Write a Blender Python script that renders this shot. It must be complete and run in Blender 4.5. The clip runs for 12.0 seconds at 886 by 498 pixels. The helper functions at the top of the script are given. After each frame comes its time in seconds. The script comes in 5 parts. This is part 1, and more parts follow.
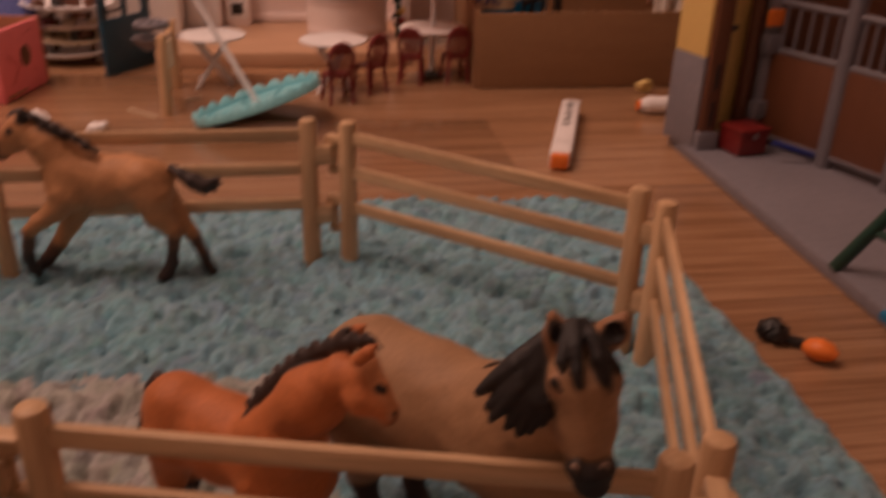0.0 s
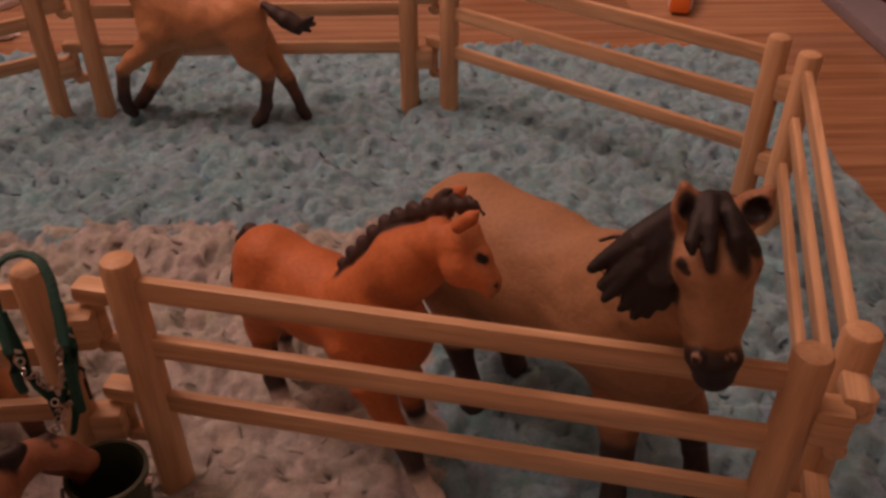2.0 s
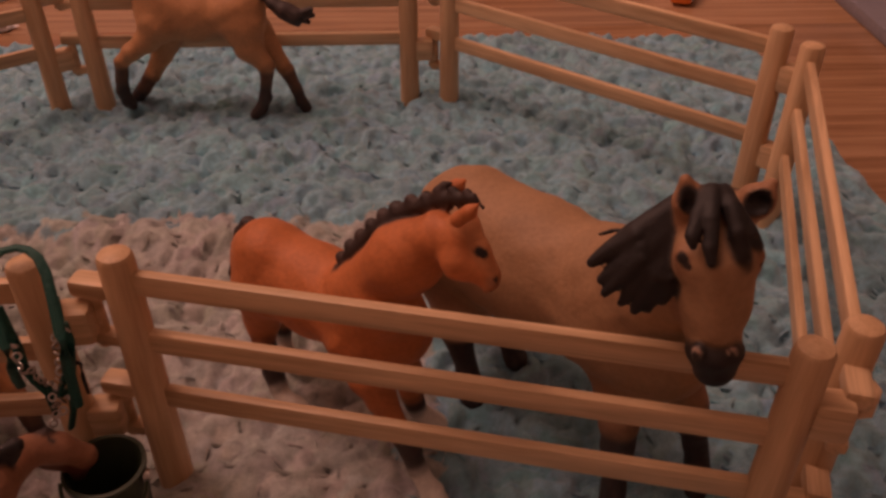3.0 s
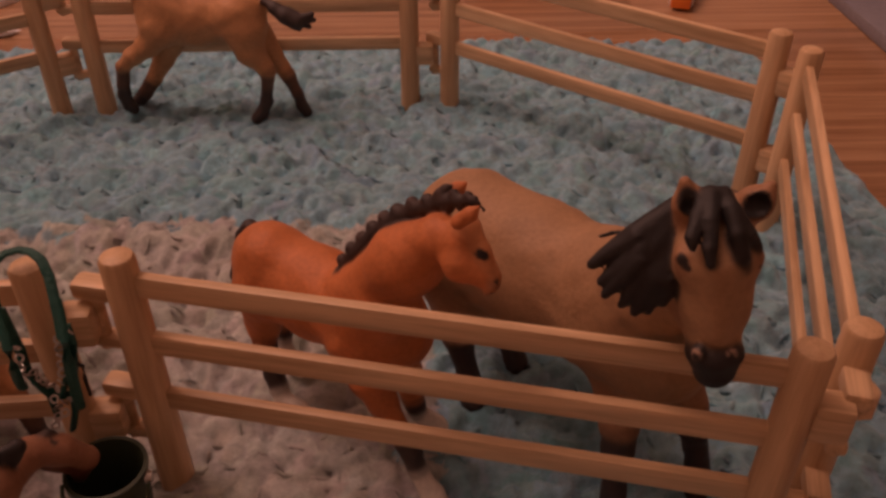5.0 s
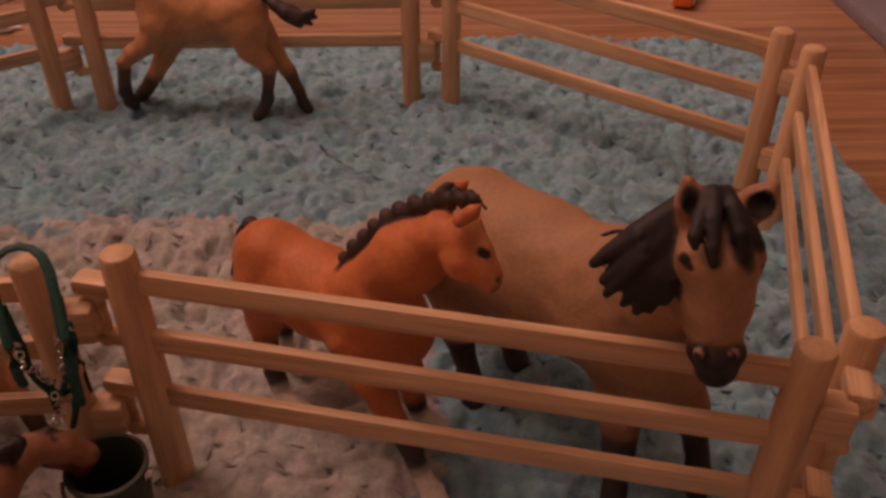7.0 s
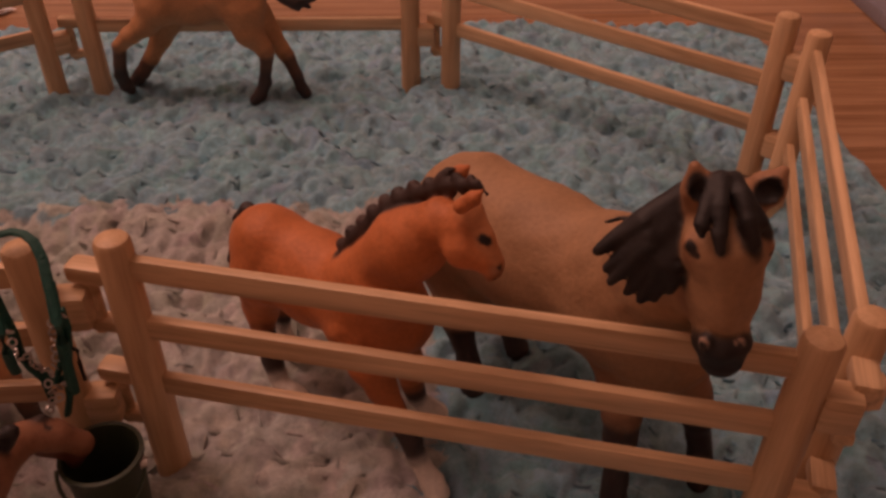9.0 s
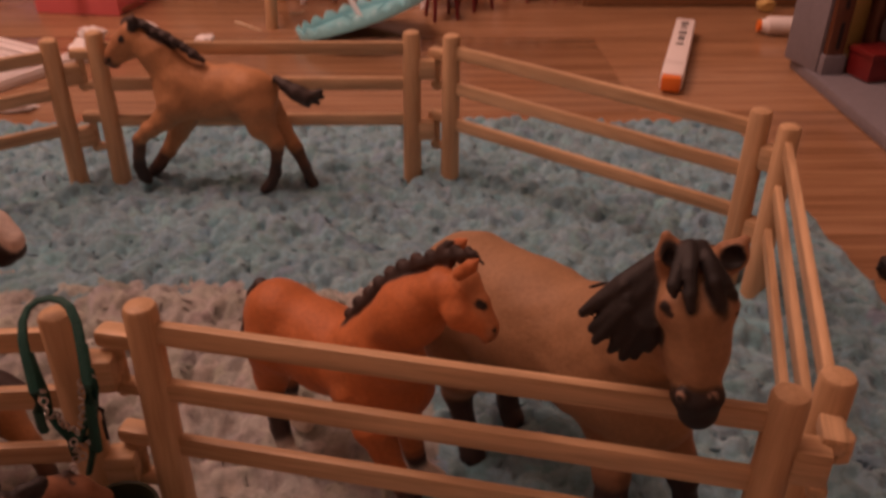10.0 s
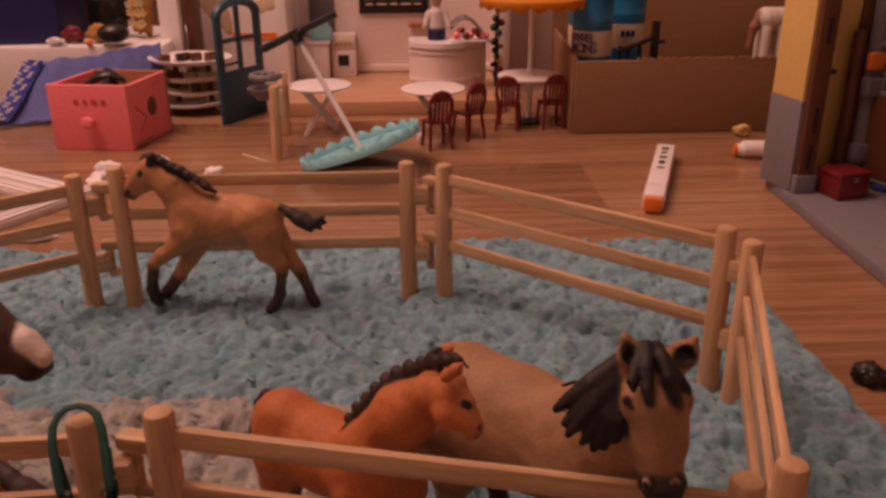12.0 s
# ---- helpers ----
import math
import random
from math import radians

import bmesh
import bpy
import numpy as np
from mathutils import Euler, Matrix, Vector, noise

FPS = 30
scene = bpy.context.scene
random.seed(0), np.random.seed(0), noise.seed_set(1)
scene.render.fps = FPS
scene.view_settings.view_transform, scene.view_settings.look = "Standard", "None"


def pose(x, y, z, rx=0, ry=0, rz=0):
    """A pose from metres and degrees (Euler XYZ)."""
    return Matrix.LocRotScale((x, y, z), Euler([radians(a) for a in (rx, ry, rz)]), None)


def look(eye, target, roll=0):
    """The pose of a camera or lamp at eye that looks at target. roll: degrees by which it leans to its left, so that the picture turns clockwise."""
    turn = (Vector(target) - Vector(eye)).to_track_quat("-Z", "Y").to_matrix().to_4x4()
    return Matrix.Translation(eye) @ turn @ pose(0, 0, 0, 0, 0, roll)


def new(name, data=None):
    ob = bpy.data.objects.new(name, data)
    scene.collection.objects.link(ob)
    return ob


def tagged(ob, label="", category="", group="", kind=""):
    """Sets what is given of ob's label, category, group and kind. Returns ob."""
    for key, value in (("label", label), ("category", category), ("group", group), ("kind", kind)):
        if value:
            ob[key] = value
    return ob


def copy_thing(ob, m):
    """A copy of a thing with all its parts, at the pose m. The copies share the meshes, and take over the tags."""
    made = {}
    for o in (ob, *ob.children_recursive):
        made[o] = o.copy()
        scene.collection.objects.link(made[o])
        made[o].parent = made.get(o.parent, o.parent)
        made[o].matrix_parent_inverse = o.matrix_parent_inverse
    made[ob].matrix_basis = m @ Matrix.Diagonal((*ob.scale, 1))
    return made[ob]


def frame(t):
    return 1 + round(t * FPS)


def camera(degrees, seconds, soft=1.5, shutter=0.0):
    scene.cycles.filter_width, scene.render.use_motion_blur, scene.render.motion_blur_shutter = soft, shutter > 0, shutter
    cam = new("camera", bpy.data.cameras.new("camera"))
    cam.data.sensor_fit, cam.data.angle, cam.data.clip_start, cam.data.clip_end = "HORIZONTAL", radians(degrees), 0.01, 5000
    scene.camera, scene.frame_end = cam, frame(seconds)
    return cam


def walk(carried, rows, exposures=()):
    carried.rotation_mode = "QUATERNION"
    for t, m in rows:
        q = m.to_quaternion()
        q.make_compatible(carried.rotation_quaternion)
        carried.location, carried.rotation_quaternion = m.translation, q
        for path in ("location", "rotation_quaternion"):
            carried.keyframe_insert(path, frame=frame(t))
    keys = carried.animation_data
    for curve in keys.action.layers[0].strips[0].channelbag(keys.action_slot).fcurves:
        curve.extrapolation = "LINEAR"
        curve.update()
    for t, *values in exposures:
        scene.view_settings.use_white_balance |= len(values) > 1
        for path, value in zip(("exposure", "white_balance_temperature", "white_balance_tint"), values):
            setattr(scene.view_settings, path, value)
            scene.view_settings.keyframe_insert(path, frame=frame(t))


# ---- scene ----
cam = camera(55.18, 12.0, 3.0, 0.5)
PATH = [
    (0, (0.0010, 0.1182, 0.2480), (0.1511, 1.0078, -0.1833), 1.85),
    (0.2, (-0.0051, 0.1206, 0.2457), (0.0825, 1.0015, -0.2195), 2.00),
    (0.3, (-0.0051, 0.1155, 0.2478), (0.0467, 1.0020, -0.2120), 1.58),
    (0.5, (-0.0036, 0.1189, 0.2473), (0.0485, 0.9979, -0.2266), 1.28),
    (1, (-0.0017, 0.1341, 0.2423), (0.0318, 0.9673, -0.3097), 0.78),
    (1.5, (0.0007, 0.1428, 0.2390), (0.0340, 0.9487, -0.3521), 0.31),
    (2, (0.0007, 0.1417, 0.2388), (0.0344, 0.9503, -0.3485), 0.23),
    (2.5, (0.0013, 0.1436, 0.2381), (0.0331, 0.9458, -0.3581), 0.11),
    (3, (0.0014, 0.1434, 0.2382), (0.0333, 0.9463, -0.3570), 0.10),
    (5, (0.0011, 0.1421, 0.2382), (0.0332, 0.9487, -0.3520), 0.12),
    (5.5, (0.0012, 0.1433, 0.2381), (0.0327, 0.9459, -0.3576), 0.12),
    (6, (0.0012, 0.1435, 0.2379), (0.0327, 0.9449, -0.3594), 0.12),
    (6.5, (0.0012, 0.1454, 0.2373), (0.0327, 0.9407, -0.3682), 0.14),
    (7, (0.0008, 0.1426, 0.2381), (0.0325, 0.9474, -0.3547), 0.30),
    (9, (0.0003, 0.1459, 0.2357), (0.0342, 0.9411, -0.3697), 0.60),
    (9.5, (0.0000, 0.1428, 0.2369), (0.0341, 0.9472, -0.3561), 0.60),
    (9.7, (-0.0004, 0.1428, 0.2371), (0.0348, 0.9500, -0.3520), 0.61),
    (9.9, (-0.0008, 0.1303, 0.2426), (0.0349, 0.9739, -0.2933), 0.62),
    (10, (-0.0008, 0.1240, 0.2415), (0.0356, 0.9827, -0.2697), 0.68),
    (10.3, (0.0012, 0.1134, 0.2499), (0.0356, 0.9977, -0.2157), 0.22),
    (10.5, (0.0003, 0.1047, 0.2496), (0.0383, 1.0087, -0.1761), 0.13),
    (11, (0.0024, 0.0971, 0.2515), (0.0384, 1.0182, -0.1363), -0.34),
    (11.5, (0.0013, 0.0959, 0.2529), (0.0390, 1.0175, -0.1336), -0.33),
    (12, (0.0023, 0.0960, 0.2522), (0.0388, 1.0190, -0.1308), -0.38),
]
walk(cam, [(t, look(eye, target, roll)) for t, eye, target, roll in PATH], [(0.0, -0.08, 6050, -5), (0.5, -0.05, 6450, 10), (1.5, -0.09, 6500, 10), (9.5, -0.09, 6500, 10), (10.5, 0.02, 6550, 10), (12.0, 0.07, 6500, 10)])

# ---- world and light ----
world = bpy.data.worlds.new("room_dusk")
scene.world = world
world.use_nodes = True
world.node_tree.nodes["Background"].inputs[0].default_value = (1.0, 0.62, 0.50, 1)
world.node_tree.nodes["Background"].inputs[1].default_value = 0.05

U = 0.1  # plan numbers below are in decimetres


def lamp(name, at, radius, power, colour):
    data = bpy.data.lights.new(name, "POINT")
    data.shadow_soft_size, data.energy, data.color = radius, power, colour
    ob = new(name, data)
    ob.location = at
    return ob


lamp("ceiling_light", (-0.90, 0.95, 1.92), 0.45, 58, (1.0, 0.54, 0.425))
# unseen fill spot, added to brighten the back and leave the front dimmer
fill = bpy.data.lights.new("fill_spot", "SPOT")
fill.shadow_soft_size, fill.energy, fill.color, fill.spot_size, fill.spot_blend = 0.30, 41, (1.0, 0.56, 0.455), radians(72), 1.0
new("fill_spot", fill).matrix_basis = look((-0.62, 0.45, 1.60), (-0.08, 1.25, 0.0))

# ---- materials ----


def nodes_of(m):
    m.use_nodes = True
    t = m.node_tree
    return t, t.nodes, t.links, t.nodes["Principled BSDF"]


def material(name, colour, rough=0.5, metal=0.0, vary=0.12, scale=60.0, bump=0.1, stretch=(1, 1, 1), coat=0.0):
    """A painted or plastic surface with mottling at two scales and a fine relief."""
    m = bpy.data.materials.new(name)
    t, n, l, p = nodes_of(m)
    p.inputs["Roughness"].default_value, p.inputs["Metallic"].default_value = rough, metal
    p.inputs["Coat Weight"].default_value = coat
    tc, mp = n.new("ShaderNodeTexCoord"), n.new("ShaderNodeMapping")
    mp.inputs["Scale"].default_value = stretch
    l.new(tc.outputs["Object"], mp.inputs["Vector"])
    a, b = n.new("ShaderNodeTexNoise"), n.new("ShaderNodeTexNoise")
    a.inputs["Scale"].default_value, b.inputs["Scale"].default_value = scale * 0.25, scale * 3
    a.inputs["Detail"].default_value = b.inputs["Detail"].default_value = 4
    add, mix = n.new("ShaderNodeMath"), n.new("ShaderNodeMix")
    add.operation = "ADD"
    mul = n.new("ShaderNodeMath")
    mul.operation, mul.inputs[1].default_value = "MULTIPLY", 0.5
    for x in (a, b):
        l.new(mp.outputs["Vector"], x.inputs["Vector"])
    l.new(a.outputs["Fac"], add.inputs[0])
    l.new(b.outputs["Fac"], add.inputs[1])
    l.new(add.outputs[0], mul.inputs[0])
    mix.data_type = "RGBA"
    mix.inputs["A"].default_value = (*[c * (1 - 2 * vary) for c in colour], 1)
    mix.inputs["B"].default_value = (*[min(1, c * (1 + 2 * vary)) for c in colour], 1)
    l.new(mul.outputs[0], mix.inputs["Factor"])
    l.new(mix.outputs["Result"], p.inputs["Base Color"])
    bp = n.new("ShaderNodeBump")
    bp.inputs["Strength"].default_value, bp.inputs["Distance"].default_value = bump, 0.001
    l.new(b.outputs["Fac"], bp.inputs["Height"])
    l.new(bp.outputs["Normal"], p.inputs["Normal"])
    return m


def grain_material(name, dark, light, rough, scale, stretch, island=False, bump=0.15, spread=0.25):
    """Wood grain: long streaks along one axis, with a tone of its own for each piece."""
    m = bpy.data.materials.new(name)
    t, n, l, p = nodes_of(m)
    p.inputs["Roughness"].default_value = rough
    tc, mp, info = n.new("ShaderNodeTexCoord"), n.new("ShaderNodeMapping"), n.new("ShaderNodeObjectInfo")
    mp.inputs["Scale"].default_value = stretch
    off = n.new("ShaderNodeVectorMath")
    off.operation = "MULTIPLY_ADD"
    off.inputs[1].default_value = (7.0, 11.0, 5.0)
    comb = n.new("ShaderNodeCombineXYZ")
    for k in range(3):
        l.new(info.outputs["Random"], comb.inputs[k])
    l.new(comb.outputs[0], off.inputs[0])
    l.new(tc.outputs["Object"], off.inputs[2])
    l.new(off.outputs[0], mp.inputs["Vector"])
    a, b = n.new("ShaderNodeTexNoise"), n.new("ShaderNodeTexNoise")
    a.inputs["Scale"].default_value, a.inputs["Detail"].default_value, a.inputs["Distortion"].default_value = scale, 6, 0.6
    b.inputs["Scale"].default_value, b.inputs["Detail"].default_value = scale * 6, 3
    for x in (a, b):
        l.new(mp.outputs["Vector"], x.inputs["Vector"])
    s = n.new("ShaderNodeMath")
    s.operation, s.inputs[1].default_value = "MULTIPLY_ADD", 0.35
    l.new(b.outputs["Fac"], s.inputs[0])
    l.new(a.outputs["Fac"], s.inputs[2])
    ramp = n.new("ShaderNodeValToRGB")
    ramp.color_ramp.elements[0].position, ramp.color_ramp.elements[1].position = 0.48, 0.86
    ramp.color_ramp.elements[0].color, ramp.color_ramp.elements[1].color = (*dark, 1), (*light, 1)
    l.new(s.outputs[0], ramp.inputs[0])
    hsv, val = n.new("ShaderNodeHueSaturation"), n.new("ShaderNodeMapRange")
    val.inputs["To Min"].default_value, val.inputs["To Max"].default_value = 1 - spread, 1 + spread
    l.new(info.outputs["Random"], val.inputs["Value"])
    l.new(val.outputs["Result"], hsv.inputs["Value"])
    l.new(ramp.outputs[0], hsv.inputs["Color"])
    l.new(hsv.outputs[0], p.inputs["Base Color"])
    bp = n.new("ShaderNodeBump")
    bp.inputs["Strength"].default_value, bp.inputs["Distance"].default_value = bump, 0.0006
    l.new(s.outputs[0], bp.inputs["Height"])
    l.new(bp.outputs["Normal"], p.inputs["Normal"])
    return m


def painted_material(name, rough, bump, scale, vary=0.25, sheen=0.0):
    """Takes its paint from the mesh's colour attribute, mottled by fine noise."""
    m = bpy.data.materials.new(name)
    t, n, l, p = nodes_of(m)
    p.inputs["Roughness"].default_value = rough
    p.inputs["Sheen Weight"].default_value = sheen
    at, tc = n.new("ShaderNodeVertexColor"), n.new("ShaderNodeTexCoord")
    at.layer_name = "paint"
    a, b = n.new("ShaderNodeTexNoise"), n.new("ShaderNodeTexNoise")
    a.inputs["Scale"].default_value, b.inputs["Scale"].default_value = scale, scale * 7
    a.inputs["Detail"].default_value = b.inputs["Detail"].default_value = 5
    for x in (a, b):
        l.new(tc.outputs["Object"], x.inputs["Vector"])
    s = n.new("ShaderNodeMath")
    s.operation = "ADD"
    l.new(a.outputs["Fac"], s.inputs[0])
    l.new(b.outputs["Fac"], s.inputs[1])
    mr = n.new("ShaderNodeMapRange")
    mr.inputs["From Min"].default_value, mr.inputs["From Max"].default_value = 0.6, 1.4
    mr.inputs["To Min"].default_value, mr.inputs["To Max"].default_value = 1 - vary, 1 + vary
    l.new(s.outputs[0], mr.inputs["Value"])
    hsv = n.new("ShaderNodeHueSaturation")
    l.new(mr.outputs["Result"], hsv.inputs["Value"])
    l.new(at.outputs["Color"], hsv.inputs["Color"])
    l.new(hsv.outputs[0], p.inputs["Base Color"])
    bp = n.new("ShaderNodeBump")
    bp.inputs["Strength"].default_value, bp.inputs["Distance"].default_value = bump, 0.0008
    l.new(b.outputs["Fac"], bp.inputs["Height"])
    l.new(bp.outputs["Normal"], p.inputs["Normal"])
    return m


M_FLOOR = grain_material("oak_laminate", (0.228, 0.118, 0.060), (0.40, 0.232, 0.129), 0.22, 3.0, (1.6, 52, 52), spread=0.10)
M_FENCE = grain_material("pale_wood_plastic", (0.45, 0.288, 0.160), (0.75, 0.52, 0.31), 0.42, 16.0, (0.8, 14, 14), spread=0.06)
M_POST = grain_material("pale_wood_plastic_upright", (0.45, 0.28, 0.15), (0.66, 0.44, 0.255), 0.45, 16.0, (12, 12, 0.8), spread=0.06)
M_FIG = painted_material("figurine_paint", 0.62, 0.3, 90.0, 0.20)
M_RUG = painted_material("shag_pile", 0.95, 1.0, 300.0, 0.42, 0.3)
M_WALL = material("wall_paint", (0.78, 0.74, 0.70), 0.85, vary=0.05, scale=8)
M_CEIL = material("ceiling_paint", (0.82, 0.80, 0.77), 0.9, vary=0.04, scale=8)
M_CARD = material("cardboard", (0.27, 0.145, 0.07), 0.85, vary=0.12, scale=40, bump=0.2, stretch=(1, 1, 6))
M_RED = material("coral_red_paint", (0.88, 0.215, 0.245), 0.55, vary=0.08, scale=40)
M_BRIGHT = material("bright_white_paint", (0.90, 0.86, 0.84), 0.5, vary=0.03)
M_WHITE = material("white_plastic", (0.82, 0.79, 0.80), 0.38, vary=0.04)
M_CAFE = material("cream_plastic", (0.82, 0.71, 0.68), 0.5, vary=0.04)
M_TEAL = material("petrol_blue_plastic", (0.018, 0.075, 0.125), 0.4, vary=0.1)
M_AQUA = material("aqua_plastic", (0.25, 0.60, 0.68), 0.4, vary=0.06)
M_CHAIR = material("dark_red_plastic", (0.17, 0.018, 0.022), 0.32, vary=0.1)
M_YELLOW = material("yellow_plastic", (0.74, 0.53, 0.19), 0.45, vary=0.06)
M_ORANGE = material("orange_plastic", (0.80, 0.20, 0.03), 0.42, vary=0.06)
M_GREY = material("grey_plastic", (0.15, 0.14, 0.16), 0.5, vary=0.1)
M_STONE = material("grey_stone_plastic", (0.20, 0.19, 0.22), 0.6, vary=0.15, bump=0.3)
M_BROWN = material("brown_plastic", (0.13, 0.048, 0.022), 0.45, vary=0.15, stretch=(6, 6, 1))
M_BLACK = material("black_plastic", (0.012, 0.011, 0.012), 0.35, vary=0.1)
M_BLUE = material("blue_plastic", (0.015, 0.17, 0.36), 0.35, vary=0.06)
M_DEEP = material("deep_blue_plastic", (0.008, 0.014, 0.11), 0.5, vary=0.1)
M_NAVY = material("navy_plastic", (0.014, 0.03, 0.22), 0.35, vary=0.06)
M_CREAM = material("cream_label", (0.66, 0.54, 0.38), 0.6, vary=0.05)
M_CLOTH = material("violet_blue_cloth", (0.105, 0.13, 0.36), 0.9, vary=0.3, scale=90, bump=0.5)
M_GREEN = material("dark_green_plastic", (0.012, 0.05, 0.035), 0.4, vary=0.15)
M_STRAP = material("green_webbing", (0.004, 0.075, 0.06), 0.6, vary=0.2, scale=300, bump=0.6)
M_METAL = material("steel", (0.50, 0.48, 0.46), 0.32, 1.0, vary=0.05)
M_BUCKET = material("olive_bucket", (0.035, 0.05, 0.028), 0.45, vary=0.15)
M_MAROON = material("maroon_plastic", (0.16, 0.012, 0.012), 0.4, vary=0.12)

# ---- building helpers ----


def box(bm, c, s, rz=0.0, bevel=0.0, tilt=(0, 0)):
    m = Matrix.Translation(c) @ Euler((radians(tilt[0]), radians(tilt[1]), radians(rz))).to_matrix().to_4x4() @ Matrix.Diagonal((*s, 1))
    made = bmesh.ops.create_cube(bm, size=1, matrix=m)
    if bevel:
        edges = {e for v in made["verts"] for e in v.link_edges}
        bmesh.ops.bevel(bm, geom=list(edges), offset=bevel, segments=2, affect="EDGES", profile=0.6)
    return bm


def rings(bm, loops, cap=True):
    """Joins closed loops of points into a skin."""
    vs = [[bm.verts.new(p) for p in loop] for loop in loops]
    n = len(vs[0])
    for a, b in zip(vs, vs[1:]):
        for i in range(n):
            bm.faces.new((a[i], a[(i + 1) % n], b[(i + 1) % n], b[i]))
    if cap:
        bm.faces.new(vs[0][::-1])
        bm.faces.new(vs[-1])
    return bm


def frame_of(way):
    way = Vector(way).normalized()
    side = way.cross(Vector((0, 0, 1)))
    side = side.normalized() if side.length > 1e-4 else Vector((1, 0, 0))
    return side, side.cross(way).normalized()


def rod(bm, a, b, r0, r1=None, seg=12, round_end=0.0):
    """A tapered rod from a to b; round_end: how far its far end is rounded off."""
    a, b, r1 = Vector(a), Vector(b), r0 if r1 is None else r1
    s, u = frame_of(b - a)
    w = (b - a).normalized()
    steps = [(a, r0), (b, r1)]
    if round_end:
        steps = [(a, r0), (b - w * round_end, r1), (b - w * round_end * 0.35, r1 * 0.86), (b, r1 * 0.5)]
    rings(bm, [[p + (s * math.cos(k * math.tau / seg) + u * math.sin(k * math.tau / seg)) * r for k in range(seg)] for p, r in steps])
    return bm


def tube(bm, pts, r, seg=8, flat=1.0):
    """A tube through points; flat below 1 makes it a strap."""
    pts = [Vector(p) for p in pts]
    loops = []
    for i, p in enumerate(pts):
        w = pts[min(i + 1, len(pts) - 1)] - pts[max(i - 1, 0)]
        s, u = frame_of(w)
        rr = r[i] if isinstance(r, (list, tuple)) else r
        loops.append([p + (s * math.cos(k * math.tau / seg) + u * flat * math.sin(k * math.tau / seg)) * rr for k in range(seg)])
    return rings(bm, loops)


def lathe(bm, c, profile, seg=24, axis=None, cap=True):
    """Turns (radius, height) pairs round the upright through c."""
    c = Vector(c)
    return rings(bm, [[c + Vector((r * math.cos(k * math.tau / seg), r * math.sin(k * math.tau / seg), z)) for k in range(seg)] for r, z in profile], cap)


def torus(bm, c, R, r, normal=(0, 0, 1), seg=20, sub=8):
    s, u = frame_of(normal)
    w = Vector(normal).normalized()
    c = Vector(c)
    vs = []
    for i in range(seg):
        a = i * math.tau / seg
        out = s * math.cos(a) + u * math.sin(a)
        vs.append([bm.verts.new(c + out * (R + r * math.cos(b * math.tau / sub)) + w * r * math.sin(b * math.tau / sub)) for b in range(sub)])
    for i in range(seg):
        p, q = vs[i], vs[(i + 1) % seg]
        for b in range(sub):
            bm.faces.new((p[b], q[b], q[(b + 1) % sub], p[(b + 1) % sub]))
    return bm


def finish(bm, name, mat, origin, angle=40):
    bmesh.ops.recalc_face_normals(bm, faces=bm.faces)
    bm.transform(Matrix.Translation(-Vector(origin)) @ Matrix.Scale(U, 4))
    me = bpy.data.meshes.new(name)
    for f in bm.faces:
        f.smooth = True
    lim = radians(angle)
    for e in bm.edges:
        if len(e.link_faces) == 2 and e.calc_face_angle(0) > lim:
            e.smooth = False
    bm.to_mesh(me)
    bm.free()
    for x in mat if isinstance(mat, (list, tuple)) else (mat,):
        me.materials.append(x)
    return me


def root_of(ob):
    while ob.parent:
        ob = ob.parent
    return ob


def thing(name, at, label, category, group=""):
    """An empty at a thing's base (plan decimetres)."""
    ob = new(name)
    ob.empty_display_size = 0.01
    ob.location = Vector(at) * U
    return tagged(ob, label, category, group)


def part(name, bm, mat, parent, label=""):
    ob = new(name, finish(bm, name, mat, root_of(parent).location))
    ob.parent = parent
    return tagged(ob, label) if label else ob


def solo(name, bm, mat, at, label, category, group="", kind=""):
    """A thing that is one mesh."""
    ob = new(name, finish(bm, name, mat, Vector(at) * U))
    ob.location = Vector(at) * U
    return tagged(ob, label, category, group, kind)


B = bmesh.new

# ---- room ----
floor = new("floor")
tagged(floor, "orange-brown oak laminate floor", "floor", kind="structure")
for nm, c, s in (("wall_north", (0, 28, 12.5), (50, 1, 25)), ("wall_south", (0, -22, 12.5), (50, 1, 25)), ("wall_west", (-25, 3, 12.5), (1, 49, 25)), ("wall_east", (25, 3, 12.5), (1, 49, 25))):
    solo(nm, box(B(), c, s), M_WALL, (c[0], c[1], 0), "plain warm off-white painted wall", "wall", kind="structure")
solo("ceiling", box(B(), (0, 3, 25.3), (50, 50, 0.6)), M_CEIL, (0, 3, 25), "plain white ceiling", "ceiling", kind="structure")
solo("subfloor", box(B(), (0, 3, -0.35), (50, 50, 0.5)), M_BROWN, (0, 3, -0.6), "dark underlay below the laminate", "floor", kind="structure")
plank_cut = {}
for j in range(25):
    left = -24.5 - 12 + (j * 4.7 + 3.75) % 12
    while left < 24.5:
        x0, x1 = max(left, -24.5), min(left + 12, 24.5)
        left += 12
        wide = round(x1 - x0, 2)
        if wide < 0.2:
            continue
        if wide not in plank_cut:
            plank_cut[wide] = finish(box(B(), (0, 0, -0.05), (wide - 0.003, 1.917, 0.1), bevel=0.002), "plank", M_FLOOR, (0, 0, 0))
        ob = new("plank", plank_cut[wide])
        ob.parent = floor
        ob.location = (U * (x0 + x1) / 2, U * (-20.5 + 1.92 * j), 0)

# ---- rug ----


